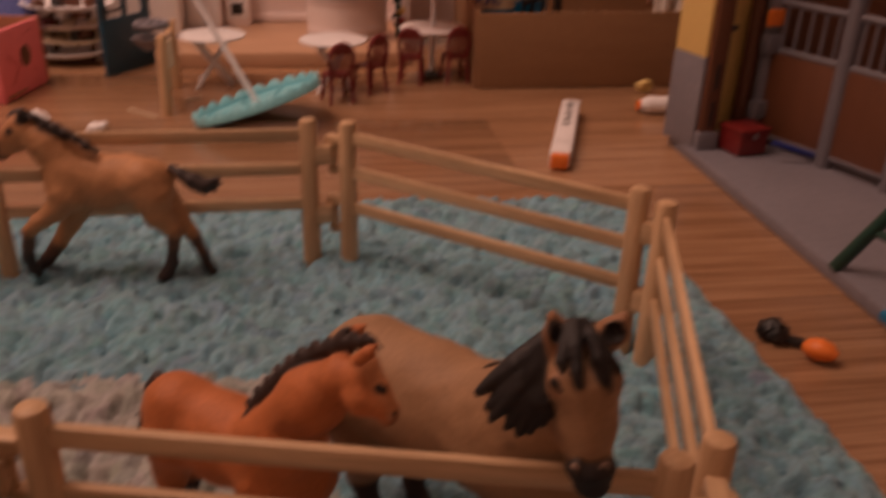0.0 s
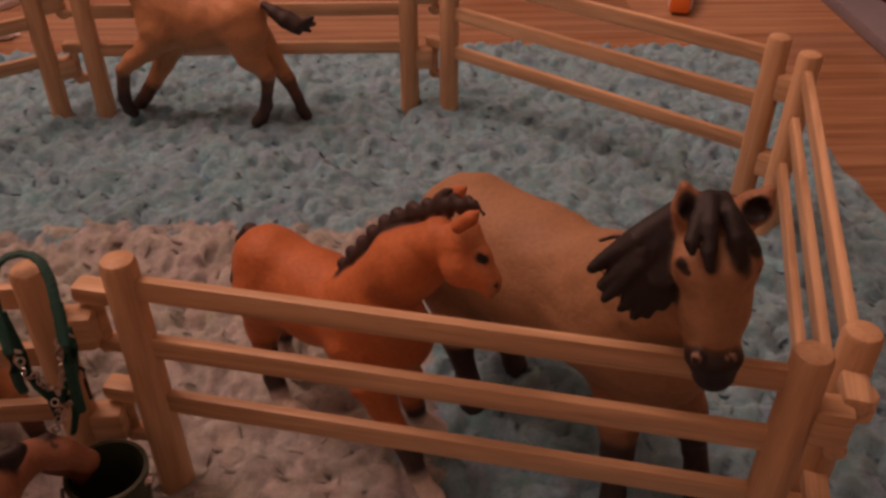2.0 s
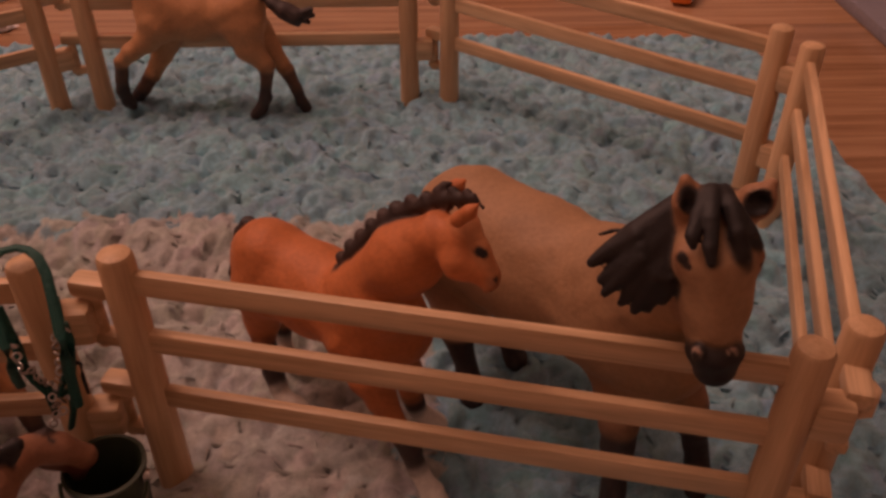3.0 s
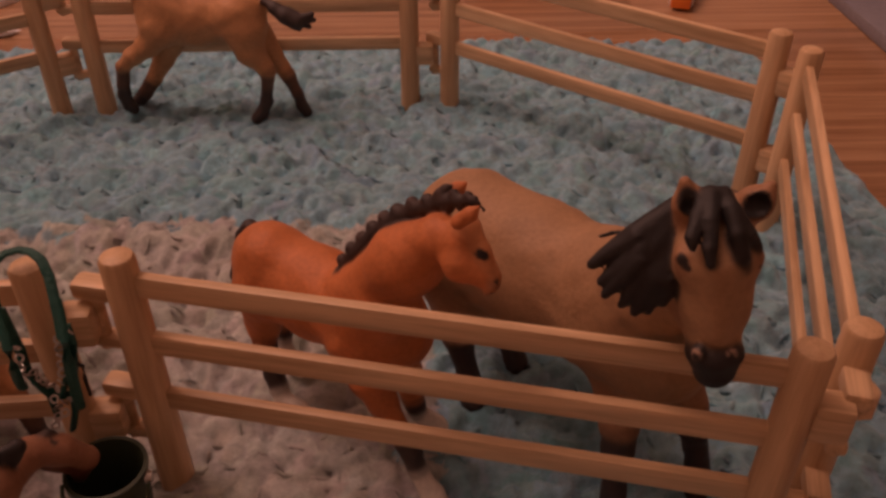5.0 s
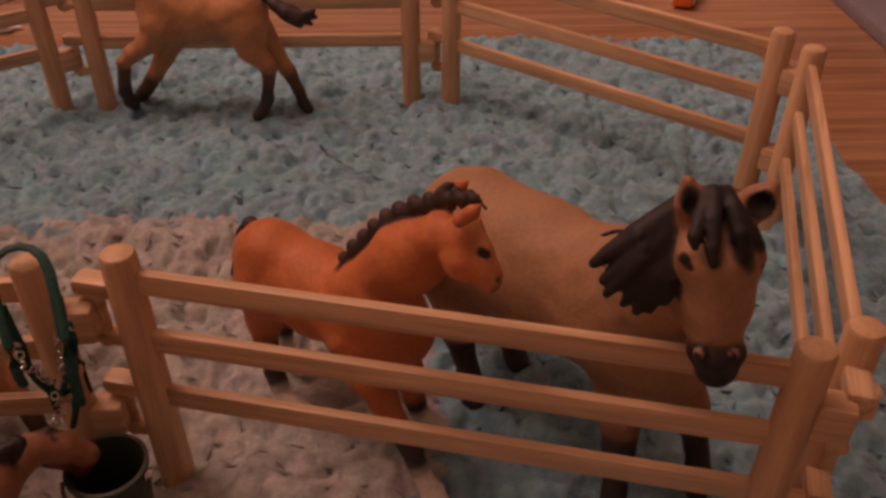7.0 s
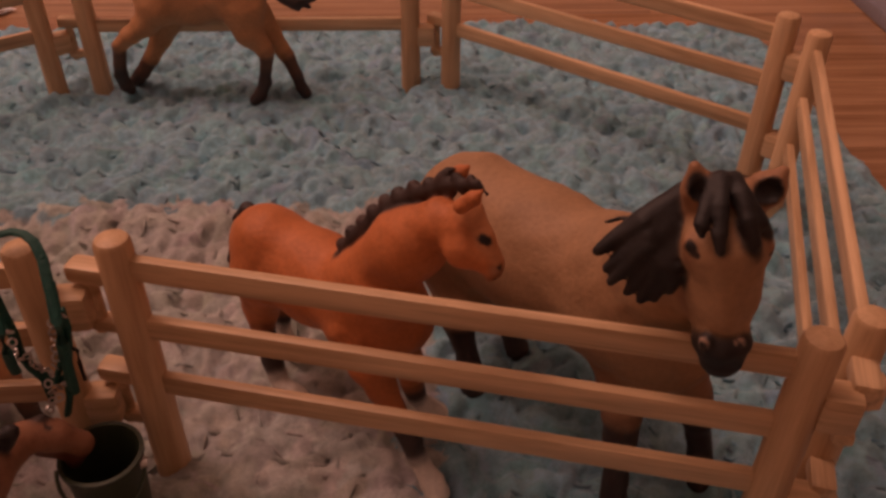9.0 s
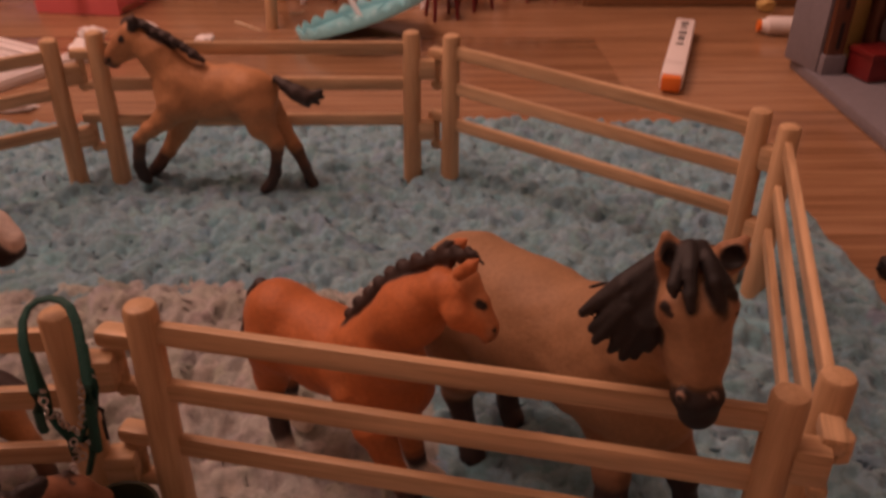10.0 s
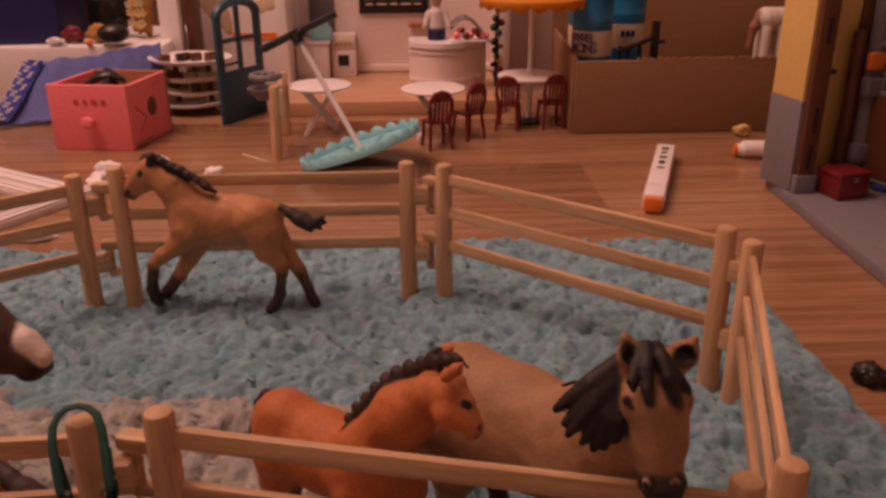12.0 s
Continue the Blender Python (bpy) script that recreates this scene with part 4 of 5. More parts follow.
solo("toy_saddle", tube(tube(B(), [(-3.55, 10.55, 0.62), (-3.40, 10.50, 0.72), (-3.25, 10.50, 0.74), (-3.12, 10.52, 0.66)], [0.05, 0.09, 0.08, 0.04], 10, 0.6), [(-3.30, 10.40, 0.60), (-3.28, 10.48, 0.76), (-3.26, 10.60, 0.62)], [0.04, 0.06, 0.04], 8), M_BLACK, (-3.3, 10.5, 0.06), "black toy saddle heaped in the red drawer", "saddle")
solo("straw_bundle", box(B(), (-3.3, 10.5, 0.31), (0.55, 0.5, 0.5), -9, bevel=0.05), M_RAW, (-3.3, 10.5, 0.06), "straw coloured bundle filling the red drawer", "bundle")

# ---- loose white strips and crumpled paper ----
for a, b, w in (((-4.15, 9.17), (-3.10, 8.50), 0.20), ((-4.2, 8.95), (-3.35, 8.40), 0.13), ((-3.75, 7.20), (-2.86, 8.62), 0.17), ((-3.95, 7.05), (-3.02, 8.50), 0.16)):
    ang = math.degrees(math.atan2(b[1] - a[1], b[0] - a[0]))
    c, ln = ((a[0] + b[0]) / 2, (a[1] + b[1]) / 2), math.hypot(b[0] - a[0], b[1] - a[1])
    st = thing("plastic_strip", (*c, 0), "white grooved plastic strip lying on the floor", "strip", "strips on the floor")
    part("base", box(B(), (*c, 0.03), (ln, w, 0.06), ang, bevel=0.01), M_WHITE, st)
    n = Vector((-math.sin(radians(ang)), math.cos(radians(ang)), 0)) * w * 0.3
    for s in (-1, 1):
        part("ridge", box(B(), (c[0] + s * n.x, c[1] + s * n.y, 0.07), (ln, w * 0.28, 0.03), ang, bevel=0.008), M_WHITE, st)
rng = random.Random(12)


def crumple(c, s):
    bm = B()
    bmesh.ops.create_icosphere(bm, subdivisions=4, radius=1)
    for v in bm.verts:
        n = noise.noise(v.co * 1.3 + Vector(c) * 3) * 0.4 + abs(noise.noise(v.co * 2.6 + Vector(c))) * 0.25
        v.co = Vector(c) + Vector((v.co.x * s[0], v.co.y * s[1], v.co.z * s[2])) * (0.8 + n)
        v.co.z = max(v.co.z, 0.004)
    return bm


for c, s in (((-2.95, 9.12, 0.07), (0.15, 0.10, 0.09)), ((-2.48, 9.22, 0.07), (0.13, 0.10, 0.09)), ((-1.92, 9.08, 0.04), (0.10, 0.08, 0.05)), ((-2.95, 8.85, 0.05), (0.12, 0.2, 0.07)), ((-3.05, 7.42, 0.03), (0.22, 0.09, 0.04))):
    solo("paper_scrap", crumple(c, s), M_WHITE, (c[0], c[1], 0), "crumpled white paper scrap lying on the floor", "paper", "paper scraps")
for a, b in (((-1.75, 9.75, 0.012), (-1.45, 9.45, 0.012)), ((-1.25, 10.05, 0.012), (-1.1, 10.12, 0.012))):
    solo("straw", rod(B(), a, b, 0.012, 0.008, 6), M_CREAM, (a[0], a[1], 0), "single pale straw stalk lying on the floor", "straw", "straw stalks")

# ---- bed platform, cloth, things on it ----
solo("platform", box(B(), (-5.2, 13.4, 0.40), (4.2, 2.6, 0.80), bevel=0.05), M_WHITE, (-5.2, 13.4, 0), "low white platform against the back of the play area", "platform")


def cloth():
    bm, n, m = B(), 60, 40
    vs = []
    for i in range(n + 1):
        row = []
        for j in range(m + 1):
            u, v = i / n, j / m
            x = -4.86 + 0.13 * v + u * (1.80 - 0.18 * v)
            y = 11.05 + 0.55 * u * (1 - v) + 0.99 * v
            z = 0.05 + (0.55 + 0.20 * u) * v ** 1.25 + 0.05 * noise.noise(Vector((x * 3, y * 3, 0.3))) * (0.4 + v) + 0.012 * math.sin(x * 26 + 5 * noise.noise(Vector((x, y * 2, 1))))
            row.append(bm.verts.new((x, y, max(z, 0.02))))
        vs.append(row)
    for i in range(n):
        for j in range(m):
            bm.faces.new((vs[i][j], vs[i + 1][j], vs[i + 1][j + 1], vs[i][j + 1]))
    return bm


cl = solo("cloth", cloth(), M_CLOTH, (-4.0, 11.6, 0), "violet blue cloth with white woven dashes, draped down", "cloth")
so = cl.modifiers.new("thickness", "SOLIDIFY")
so.thickness = 0.002
M_NAVYCLOTH = material("royal_blue_braid", (0.03, 0.05, 0.30), 0.85, vary=0.2, scale=120, bump=0.4)
hem = part("braid_hem", tube(B(), [(-4.84 + 0.13 * t, 11.0 + 0.99 * t, 0.10 + 0.54 * t ** 1.2) for t in [k / 10 for k in range(11)]], 0.13, 10, 0.2), M_NAVYCLOTH, cl, "royal blue braid with white dashes")
for k in range(33):
    t = (k // 3) / 10.5 + 0.03 * (k % 2)
    part("white_dash", box(B(), (-4.90 + 0.13 * t + 0.075 * (k % 3), 10.96 + 0.99 * t, 0.15 + 0.54 * t ** 1.2 + 0.012 * (k % 2)), (0.06, 0.02, 0.026), 8, 0.006, (0, 20 - 20 * (k % 3))), M_WHITE, hem)
sb = thing("storage_box", (-5.35, 12.9, 0.8), "dark blue plastic storage box standing on the white platform", "box")
part("body", box(B(), (-5.35, 12.9, 1.45), (1.75, 1.3, 1.3), 4, bevel=0.06), M_DEEP, sb)
part("lid", box(B(), (-5.35, 12.9, 2.17), (1.85, 1.4, 0.14), 4, bevel=0.04), M_DEEP, sb)
bl = bmesh.new()
bmesh.ops.create_uvsphere(bl, u_segments=24, v_segments=14, radius=1, matrix=Matrix.Translation((-3.72, 12.15, 0.95)) @ Euler((0, 0, 0.1)).to_matrix().to_4x4() @ Matrix.Diagonal((0.20, 0.15, 0.12, 1)))
solo("hair_brush", bl, M_BLACK, (-3.72, 12.15, 0.8), "shiny black oval brush lying on the white platform", "brush")
M_BASKET = material("ochre_wicker", (0.42, 0.22, 0.05), 0.8, vary=0.4, scale=160, bump=0.8)
for c, s, mt, lab in (((-3.98, 12.35, 0.93), (0.14, 0.12, 0.13), M_BASKET, "ochre toy lying on the white platform"), ((-4.30, 12.35, 0.92), (0.16, 0.1, 0.12), M_MAROON, "reddish toy lying on the white platform"), ((-4.45, 12.15, 0.86), (0.12, 0.06, 0.06), M_WHITE, "white toy lying on the white platform"), ((-4.02, 12.1, 0.85), (0.05, 0.05, 0.05), M_ORANGE, "small orange toy on the white platform"), ((-3.5, 12.75, 1.22), (0.17, 0.14, 0.42), M_BASKET, "mottled yellow flower bunch on the white platform"), ((-3.95, 12.8, 1.15), (0.3, 0.15, 0.35), M_BLACK, "black toy heap on the white platform")):
    bm = crumple(c, s)
    for v in bm.verts:
        v.co.z = max(v.co.z, 0.80)
    solo("small_toy", bm, mt, (c[0], c[1], 0.8), lab, "toy", "toys on the platform")
for i in range(9):
    c = (-3.58 + 0.07 * (i % 3) + rng.uniform(-0.02, 0.02), 12.55, 1.02 + 0.12 * (i // 3) + rng.uniform(-0.03, 0.03))
    bm = B()
    for k in range(5):
        a = k * math.tau / 5
        tube(bm, [c, (c[0] + 0.05 * math.cos(a), c[1] - 0.02, c[2] + 0.05 * math.sin(a))], [0.012, 0.022], 6)
    solo("artificial_flower", bm, M_YELLOW if i % 2 else M_CREAM, (c[0], c[1], 0.8), "small yellow artificial flower in a bunch", "flower", "flower bunch")
solo("furniture_post", box(B(), (-3.12, 12.75, 1.5), (0.26, 0.3, 3.0), bevel=0.02), M_BRIGHT, (-3.12, 12.75, 0), "upright white furniture post behind the toys", "post")
# plain dark backdrop, added to hide the bright wall in the gap
solo("cupboard", box(B(), (-4.0, 14.1, 1.5), (2.3, 0.3, 3.0), bevel=0.02), M_BROWN, (-4.0, 14.1, 0), "tall dark brown backdrop panel behind the white platform", "cupboard")
solo("brown_board", box(B(), (-2.88, 12.95, 1.5), (0.12, 0.4, 3.0), bevel=0.01), M_BROWN, (-2.88, 12.95, 0), "narrow brown board beside the white post", "board")

# flower panel behind the door
fp = thing("flower_panel", (-2.25, 13.4, 0), "cream panel with orange outlined flowers", "panel")
part("board", box(B(), (-2.25, 13.4, 1.2), (1.5, 0.1, 2.4), bevel=0.01), M_BRIGHT, fp)
M_PETAL = material("ochre_print", (0.62, 0.34, 0.17), 0.6, vary=0.12)
for cx, cz, turn, ln in ((-2.72, 1.08, 125, 0.30), (-2.56, 1.02, 105, 0.30), (-2.86, 1.22, 150, 0.22), (-2.66, 1.24, 60, 0.20), (-2.02, 1.12, 20, 0.16), (-1.86, 1.22, 70, 0.16)):
    t = Matrix.Translation((cx, 13.348, cz)) @ Euler((0, -radians(turn), 0)).to_matrix().to_4x4()
    for nm, k, mt, dy in (("petal_outline", 1.0, M_PETAL, 0.0), ("petal", 0.80, M_CREAM, -0.004)):
        bm = B()
        bmesh.ops.create_icosphere(bm, subdivisions=3, radius=1, matrix=Matrix.Translation((0, dy, 0)) @ t @ Matrix.Diagonal((ln * k, 0.006, 0.085 * k, 1)))
        part(nm, bm, mt, fp)
part("orange_band", box(B(), (-2.0, 13.34, 0.72), (0.9, 0.02, 0.09)), M_ORANGE, fp)

# stacked toy trays
ts = thing("toy_boat", (-2.72, 11.95, 0), "stacked pale trays full of small toy supplies", "tray stack")
for z, rx, m in ((0.09, 0.50, M_WHITE), (0.26, 0.46, M_CREAM), (0.36, 0.40, M_CAFE), (0.60, 0.52, M_WHITE)):
    bm = lathe(B(), (0, 0, 0), [(rx * 0.55, 0.0), (rx * 0.86, 0.025), (rx, 0.07), (rx, 0.08), (rx * 0.95, 0.08), (rx * 0.84, 0.04), (rx * 0.5, 0.015)], 32)
    bm.transform(Matrix.Translation((-2.72 + 0.03 * math.sin(z * 20), 11.95, z)) @ Euler((radians(5 * math.sin(z * 31)), radians(4 * math.cos(z * 23)), 0)).to_matrix().to_4x4())
    part("tray", bm, m, ts)
for x, y in ((-2.95, 12.0), (-2.52, 11.95), (-2.75, 12.15)):
    part("stack_foot", rod(B(), (x, y, 0), (x, y, 0.62), 0.035), M_BROWN, ts)
for i in range(14):
    c = (-2.72 + rng.uniform(-0.28, 0.28), 11.85 + rng.uniform(-0.2, 0.15))
    z = rng.choice((0.28, 0.40, 0.64))
    part("packet", box(B(), (*c, z + 0.06), (0.13, 0.09, 0.10), rng.uniform(0, 90), bevel=0.012), rng.choice((M_BROWN, M_MAROON, M_BLACK, M_CREAM)), ts)

# ---- toy door ----
dl, drt = Vector((-2.21, 11.08, 0)), Vector((-1.80, 11.75, 0))
dv = (drt - dl).normalized()
dnorm = Vector((-dv.y, dv.x, 0))
td = thing("toy_door", (-2.0, 11.4, 0), "petrol blue arched toy door with four panes, standing open", "door")


def door_piece(u0, u1, z0, z1, thick=0.05):
    m = dl + dv * (u0 + u1) / 2
    return box(B(), (m.x, m.y, (z0 + z1) / 2), (u1 - u0, thick, z1 - z0), math.degrees(math.atan2(dv.y, dv.x)), bevel=0.008)


W = (drt - dl).length
part("lower_panel", door_piece(0, W, 0, 0.62), M_TEAL, td)
part("stile", door_piece(0, 0.10, 0.62, 1.27), M_TEAL, td)
part("stile", door_piece(W - 0.10, W, 0.62, 1.27), M_TEAL, td)
part("glazing_bar", door_piece(W / 2 - 0.03, W / 2 + 0.03, 0.62, 1.40, 0.04), M_TEAL, td)
part("glazing_bar", door_piece(0.10, W - 0.10, 0.95, 1.0, 0.04), M_TEAL, td)
arch = []
for k in range(17):
    a = math.pi * k / 16
    q = dl + dv * (W / 2 - (W / 2 - 0.05) * math.cos(a))
    arch.append((q.x, q.y, 1.25 + 0.16 * math.sin(a)))
part("arch", tube(B(), arch, 0.06, 8, 0.9), M_TEAL, td)
hp = dl + dv * 0.06 - dnorm * 0.04
part("handle", tube(B(), [hp + Vector((0, 0, 0.72)), hp - dnorm * 0.06 + Vector((0, 0, 0.72)), hp - dnorm * 0.07 + dv * 0.16 + Vector((0, 0, 0.73))], 0.016, 8), M_BLACK, td)

# ---- hay rack: two posts with a grey trough ----
hr = thing("hay_rack", (-1.3, 9.7, 0), "toy hay rack of wooden posts and grey trough", "hay rack")
part("post", rod(B(), (-1.36, 9.58, 0), (-1.335, 9.58, 0.78), 0.057, 0.055, 14, 0.03), M_POST, hr)
part("post", box(B(), (-1.40, 10.60, 0.36), (0.11, 0.11, 0.72), bevel=0.015), M_POST, hr)
part("clip", box(B(), (-1.28, 9.60, 0.60), (0.05, 0.10, 0.26), bevel=0.01), M_CREAM, hr)
part("crossbar", box(B(), (-1.37, 10.05, 0.62), (0.05, 0.95, 0.07), 4, bevel=0.01), M_POST, hr)
part("trough", lathe(B(), (-1.48, 9.85, 0), [(0.08, 0.58), (0.16, 0.66), (0.18, 0.70), (0.15, 0.70), (0.08, 0.62)], 20), M_GREY, hr, "grey plastic trough")
part("grille", torus(B(), (-1.46, 9.85, 0.82), 0.14, 0.035, (0, 0, 1), 24, 8), M_STONE, hr)
for k in range(4):
    part("grille_bar", rod(B(), (-1.58 + 0.08 * k, 9.70, 0.83), (-1.58 + 0.08 * k, 10.0, 0.83), 0.014), M_STONE, hr)

# ---- cafe furniture ----


def table(x, y, z=0.56, r=0.36, crossed=True):
    t = thing("cafe_table", (x, y, 0), "round white plastic toy cafe table", "table", "cafe tables")
    part("tabletop", lathe(B(), (x, y, 0), [(r - 0.03, z - 0.035), (r, z - 0.02), (r, z - 0.006), (r - 0.015, z), (0.05, z)], 36), M_WHITE, t)
    if crossed:
        for s in (-1, 1):
            for q in (-0.09, 0.09):
                part("leg", box(B(), (x, y + q, z / 2 - 0.02), (0.045, 0.03, z * 1.20), 25, 0.008, (0, 37 * s)), M_WHITE, t)
            part("stretcher", rod(B(), (x - 0.16 * s, y - 0.1, 0.09), (x - 0.16 * s, y + 0.1, 0.09), 0.014, 0.014, 8), M_WHITE, t)
    else:
        part("leg", rod(B(), (x, y, 0.0), (x, y, z - 0.03), 0.035), M_WHITE, t)
        part("foot", lathe(B(), (x, y, 0), [(0.15, 0.0), (0.15, 0.03), (0.05, 0.07)], 20), M_BLACK, t)
    return t


table(-0.99, 10.68)
table(0.30, 10.42)
table(1.46, 10.98, 0.58, 0.38, False)


def translucent(name, colour):
    """Thin plastic that lets light glow through."""
    m = material(name, colour, 0.45, vary=0.06)
    t = m.node_tree
    mixer, tr = t.nodes.new("ShaderNodeMixShader"), t.nodes.new("ShaderNodeBsdfTranslucent")
    tr.inputs["Color"].default_value = (*colour, 1)
    mixer.inputs[0].default_value = 0.5
    t.links.new(t.nodes["Principled BSDF"].outputs[0], mixer.inputs[1])
    t.links.new(tr.outputs[0], mixer.inputs[2])
    t.links.new(mixer.outputs[0], t.nodes["Material Output"].inputs["Surface"])
    return m


M_SHADE = translucent("orange_parasol_plastic", (0.85, 0.42, 0.05))


def make_chair():
    c = thing("cafe_chair", (0, 0, 0), "dark red plastic toy cafe chair with slatted back", "chair", "cafe chairs")
    part("seat", box(B(), (0, 0, 0.29), (0.25, 0.25, 0.03), bevel=0.012), M_CHAIR, c)
    for sx in (-1, 1):
        part("leg", rod(B(), (0.125 * sx, -0.13, 0), (0.105 * sx, -0.10, 0.29), 0.018, 0.021, 8), M_CHAIR, c)
        part("leg", rod(B(), (0.125 * sx, 0.14, 0), (0.105 * sx, 0.10, 0.29), 0.018, 0.021, 8), M_CHAIR, c)
    pts = [(-0.10, 0.11, 0.28), (-0.125, 0.13, 0.42), (-0.12, 0.145, 0.53), (-0.07, 0.155, 0.61), (0, 0.16, 0.63), (0.07, 0.155, 0.61), (0.12, 0.145, 0.53), (0.125, 0.13, 0.42), (0.10, 0.11, 0.28)]
    part("back_frame", tube(B(), pts, 0.025, 8), M_CHAIR, c)
    part("back_top", box(B(), (0, 0.155, 0.565), (0.18, 0.02, 0.08), 0, 0.01, (-8, 0)), M_CHAIR, c)
    for k in range(4):
        x = -0.066 + 0.044 * k
        part("slat", box(B(), (x, 0.135, 0.42), (0.026, 0.016, 0.27), 0, 0.005, (-9, 0)), M_CHAIR, c)
    return c


chair = make_chair()
chair.matrix_basis = pose(0.32 * U, 9.96 * U, 0, 0, 0, 198)
for x, y, a in ((0.69, 10.34, 215), (1.19, 10.72, 165), (1.69, 10.77, 190)):
    copy_thing(chair, pose(x * U, y * U, 0, 0, 0, a))


def canopy(bm, apex, axis, r, depth, n=16, valance=0.12):
    """A parasol skin with a scalloped hem; the axis points from the rim's middle to the apex."""
    axis = Vector(axis).normalized()
    s, u = frame_of(axis)
    apex = Vector(apex)
    mid = apex - axis * depth
    seg = n * 6
    loops = []
    for f, d in ((0.03, 0.0), (0.35, 0.28), (0.7, 0.66), (1.0, 1.0)):
        loops.append([apex - axis * depth * d + (s * math.cos(k * math.tau / seg) + u * math.sin(k * math.tau / seg)) * r * f for k in range(seg)])
    hem = []
    for k in range(seg):
        a = k * math.tau / seg
        w = valance * (0.45 + 0.55 * abs(math.sin(a * n / 2)))
        hem.append(mid - axis * w + (s * math.cos(a) + u * math.sin(a)) * r * 1.01)
    loops.append(hem)
    return rings(bm, loops, False)


def parasol(foot, top, r, depth, mat, label, upside, axis=None):
    foot, top = Vector(foot), Vector(top)
    way = (top - foot).normalized()
    pole_way, way = way, (Vector(axis).normalized() if axis else way)
    pr = thing("parasol", foot if not upside else top, label, "parasol", "")
    part("pole", rod(B(), foot, top, 0.028, 0.026, 12), M_WHITE, pr)
    skin = part("canopy", canopy(B(), top + way * 0.02, way, r, depth, 22 if upside else 18, 0.11), mat, pr)
    sol = skin.modifiers.new("thickness", "SOLIDIFY")
    sol.thickness = 0.0012
    s, u = frame_of(way)
    for k in range(8):
        a = k * math.tau / 8
        rim = top - way * (depth - 0.0) + (s * math.cos(a) + u * math.sin(a)) * r * 0.97
        part("rib", rod(B(), top - way * 0.03, rim, 0.012, 0.008, 6), M_WHITE if not upside else mat, skin)
    return pr, pole_way


pr, way = parasol((1.46, 10.98, 0.58), (1.46, 10.98, 1.80), 0.60, 0.36, M_SHADE, "orange-yellow scalloped toy parasol on the cafe table", False)
pr, way = parasol((-1.05, 9.62, 1.20), (-0.44, 9.26, 0.13), 0.62, 0.08, M_AQUA, "aqua scalloped toy parasol lying upside down on the floor", True, (0.30, -0.12, -0.95))
part("foot_hub", rod(B(), (-1.05, 9.62, 1.18), Vector((-1.05, 9.62, 1.18)) - way * 0.14, 0.06, 0.06, 12), M_BLACK, pr)
part("foot_bar", rod(B(), (-1.43, 9.62, 1.13), (-0.68, 9.70, 1.46), 0.042, 0.036, 8), M_BLACK, pr)
part("foot_bar", rod(B(), (-1.09, 9.72, 1.28), (-1.01, 9.54, 1.30), 0.036, 0.036, 8), M_BLACK, pr)

# ---- toy cafe ----
M_TAN = grain_material("tan_floor_plastic", (0.50, 0.29, 0.17), (0.60, 0.38, 0.24), 0.4, 4, (2, 16, 16), spread=0.02)
cw = thing("cafe_building", (-0.2, 13.0, 0), "cream toy cafe back wall with blackboard", "toy building")
part("floor_plate", box(B(), (-0.25, 12.45, 0.09), (2.95, 2.0, 0.18), bevel=0.02), M_TAN, cw, "tan floor plate")
part("wall", box(B(), (0.25, 13.45, 1.35), (3.9, 0.12, 2.4), bevel=0.01), M_CAFE, cw)
part("side_wall", box(B(), (-1.62, 12.9, 1.35), (0.14, 1.0, 2.4), bevel=0.01), M_BRIGHT, cw)
part("side_wall", box(B(), (1.33, 13.0, 1.35), (0.14, 0.9, 2.4), bevel=0.01), M_CAFE, cw)
part("skirting", box(B(), (-0.15, 13.37, 0.24), (2.9, 0.05, 0.10), bevel=0.01), M_CAFE, cw)
for z in [0.36 + 0.11 * k for k in range(14)]:
    part("cladding_board", box(B(), (-1.56, 12.9, z), (0.03, 0.96, 0.10), bevel=0.008), M_WHITE, cw)
bb = part("blackboard", box(B(), (-0.16, 13.36, 1.32), (0.98, 0.04, 0.62), bevel=0.01), M_BLACK, cw, "black menu board")
for r in range(4):
    for k in range(5):
        part("chalk_line", box(B(), (-0.50 + 0.17 * k, 13.335, 1.14 + 0.08 * r), (0.10 + 0.04 * ((k + r) % 2), 0.006, 0.022)), M_CREAM, bb)
part("wall_shelf", box(B(), (0.22, 13.28, 0.86), (0.34, 0.2, 0.05), bevel=0.01), M_RAW, cw, "small tan wall shelf")
part("doorway", box(B(), (-1.18, 13.38, 1.12), (0.36, 0.03, 0.75), bevel=0.01), M_GREY, cw, "dark grey window opening")
cc = thing("serving_counter", (0.55, 12.0, 0.18), "cream curved toy serving counter with moulded rims", "counter")


def arc_body(z0, z1, r, bulge):
    lo = []
    for k in range(25):
        t = k / 24
        x = 0.04 + 1.02 * t
        y = 12.35 - bulge * math.sin(math.pi * min(1, 0.15 + t * 0.85)) - r
        lo.append((x, y, z0))
    back = [(1.06, 12.55, z0), (0.04, 12.55, z0)]
    ring = lo + back
    return rings(B(), [[(x, y, z) for x, y, _ in ring] for z in (z0, z1)])


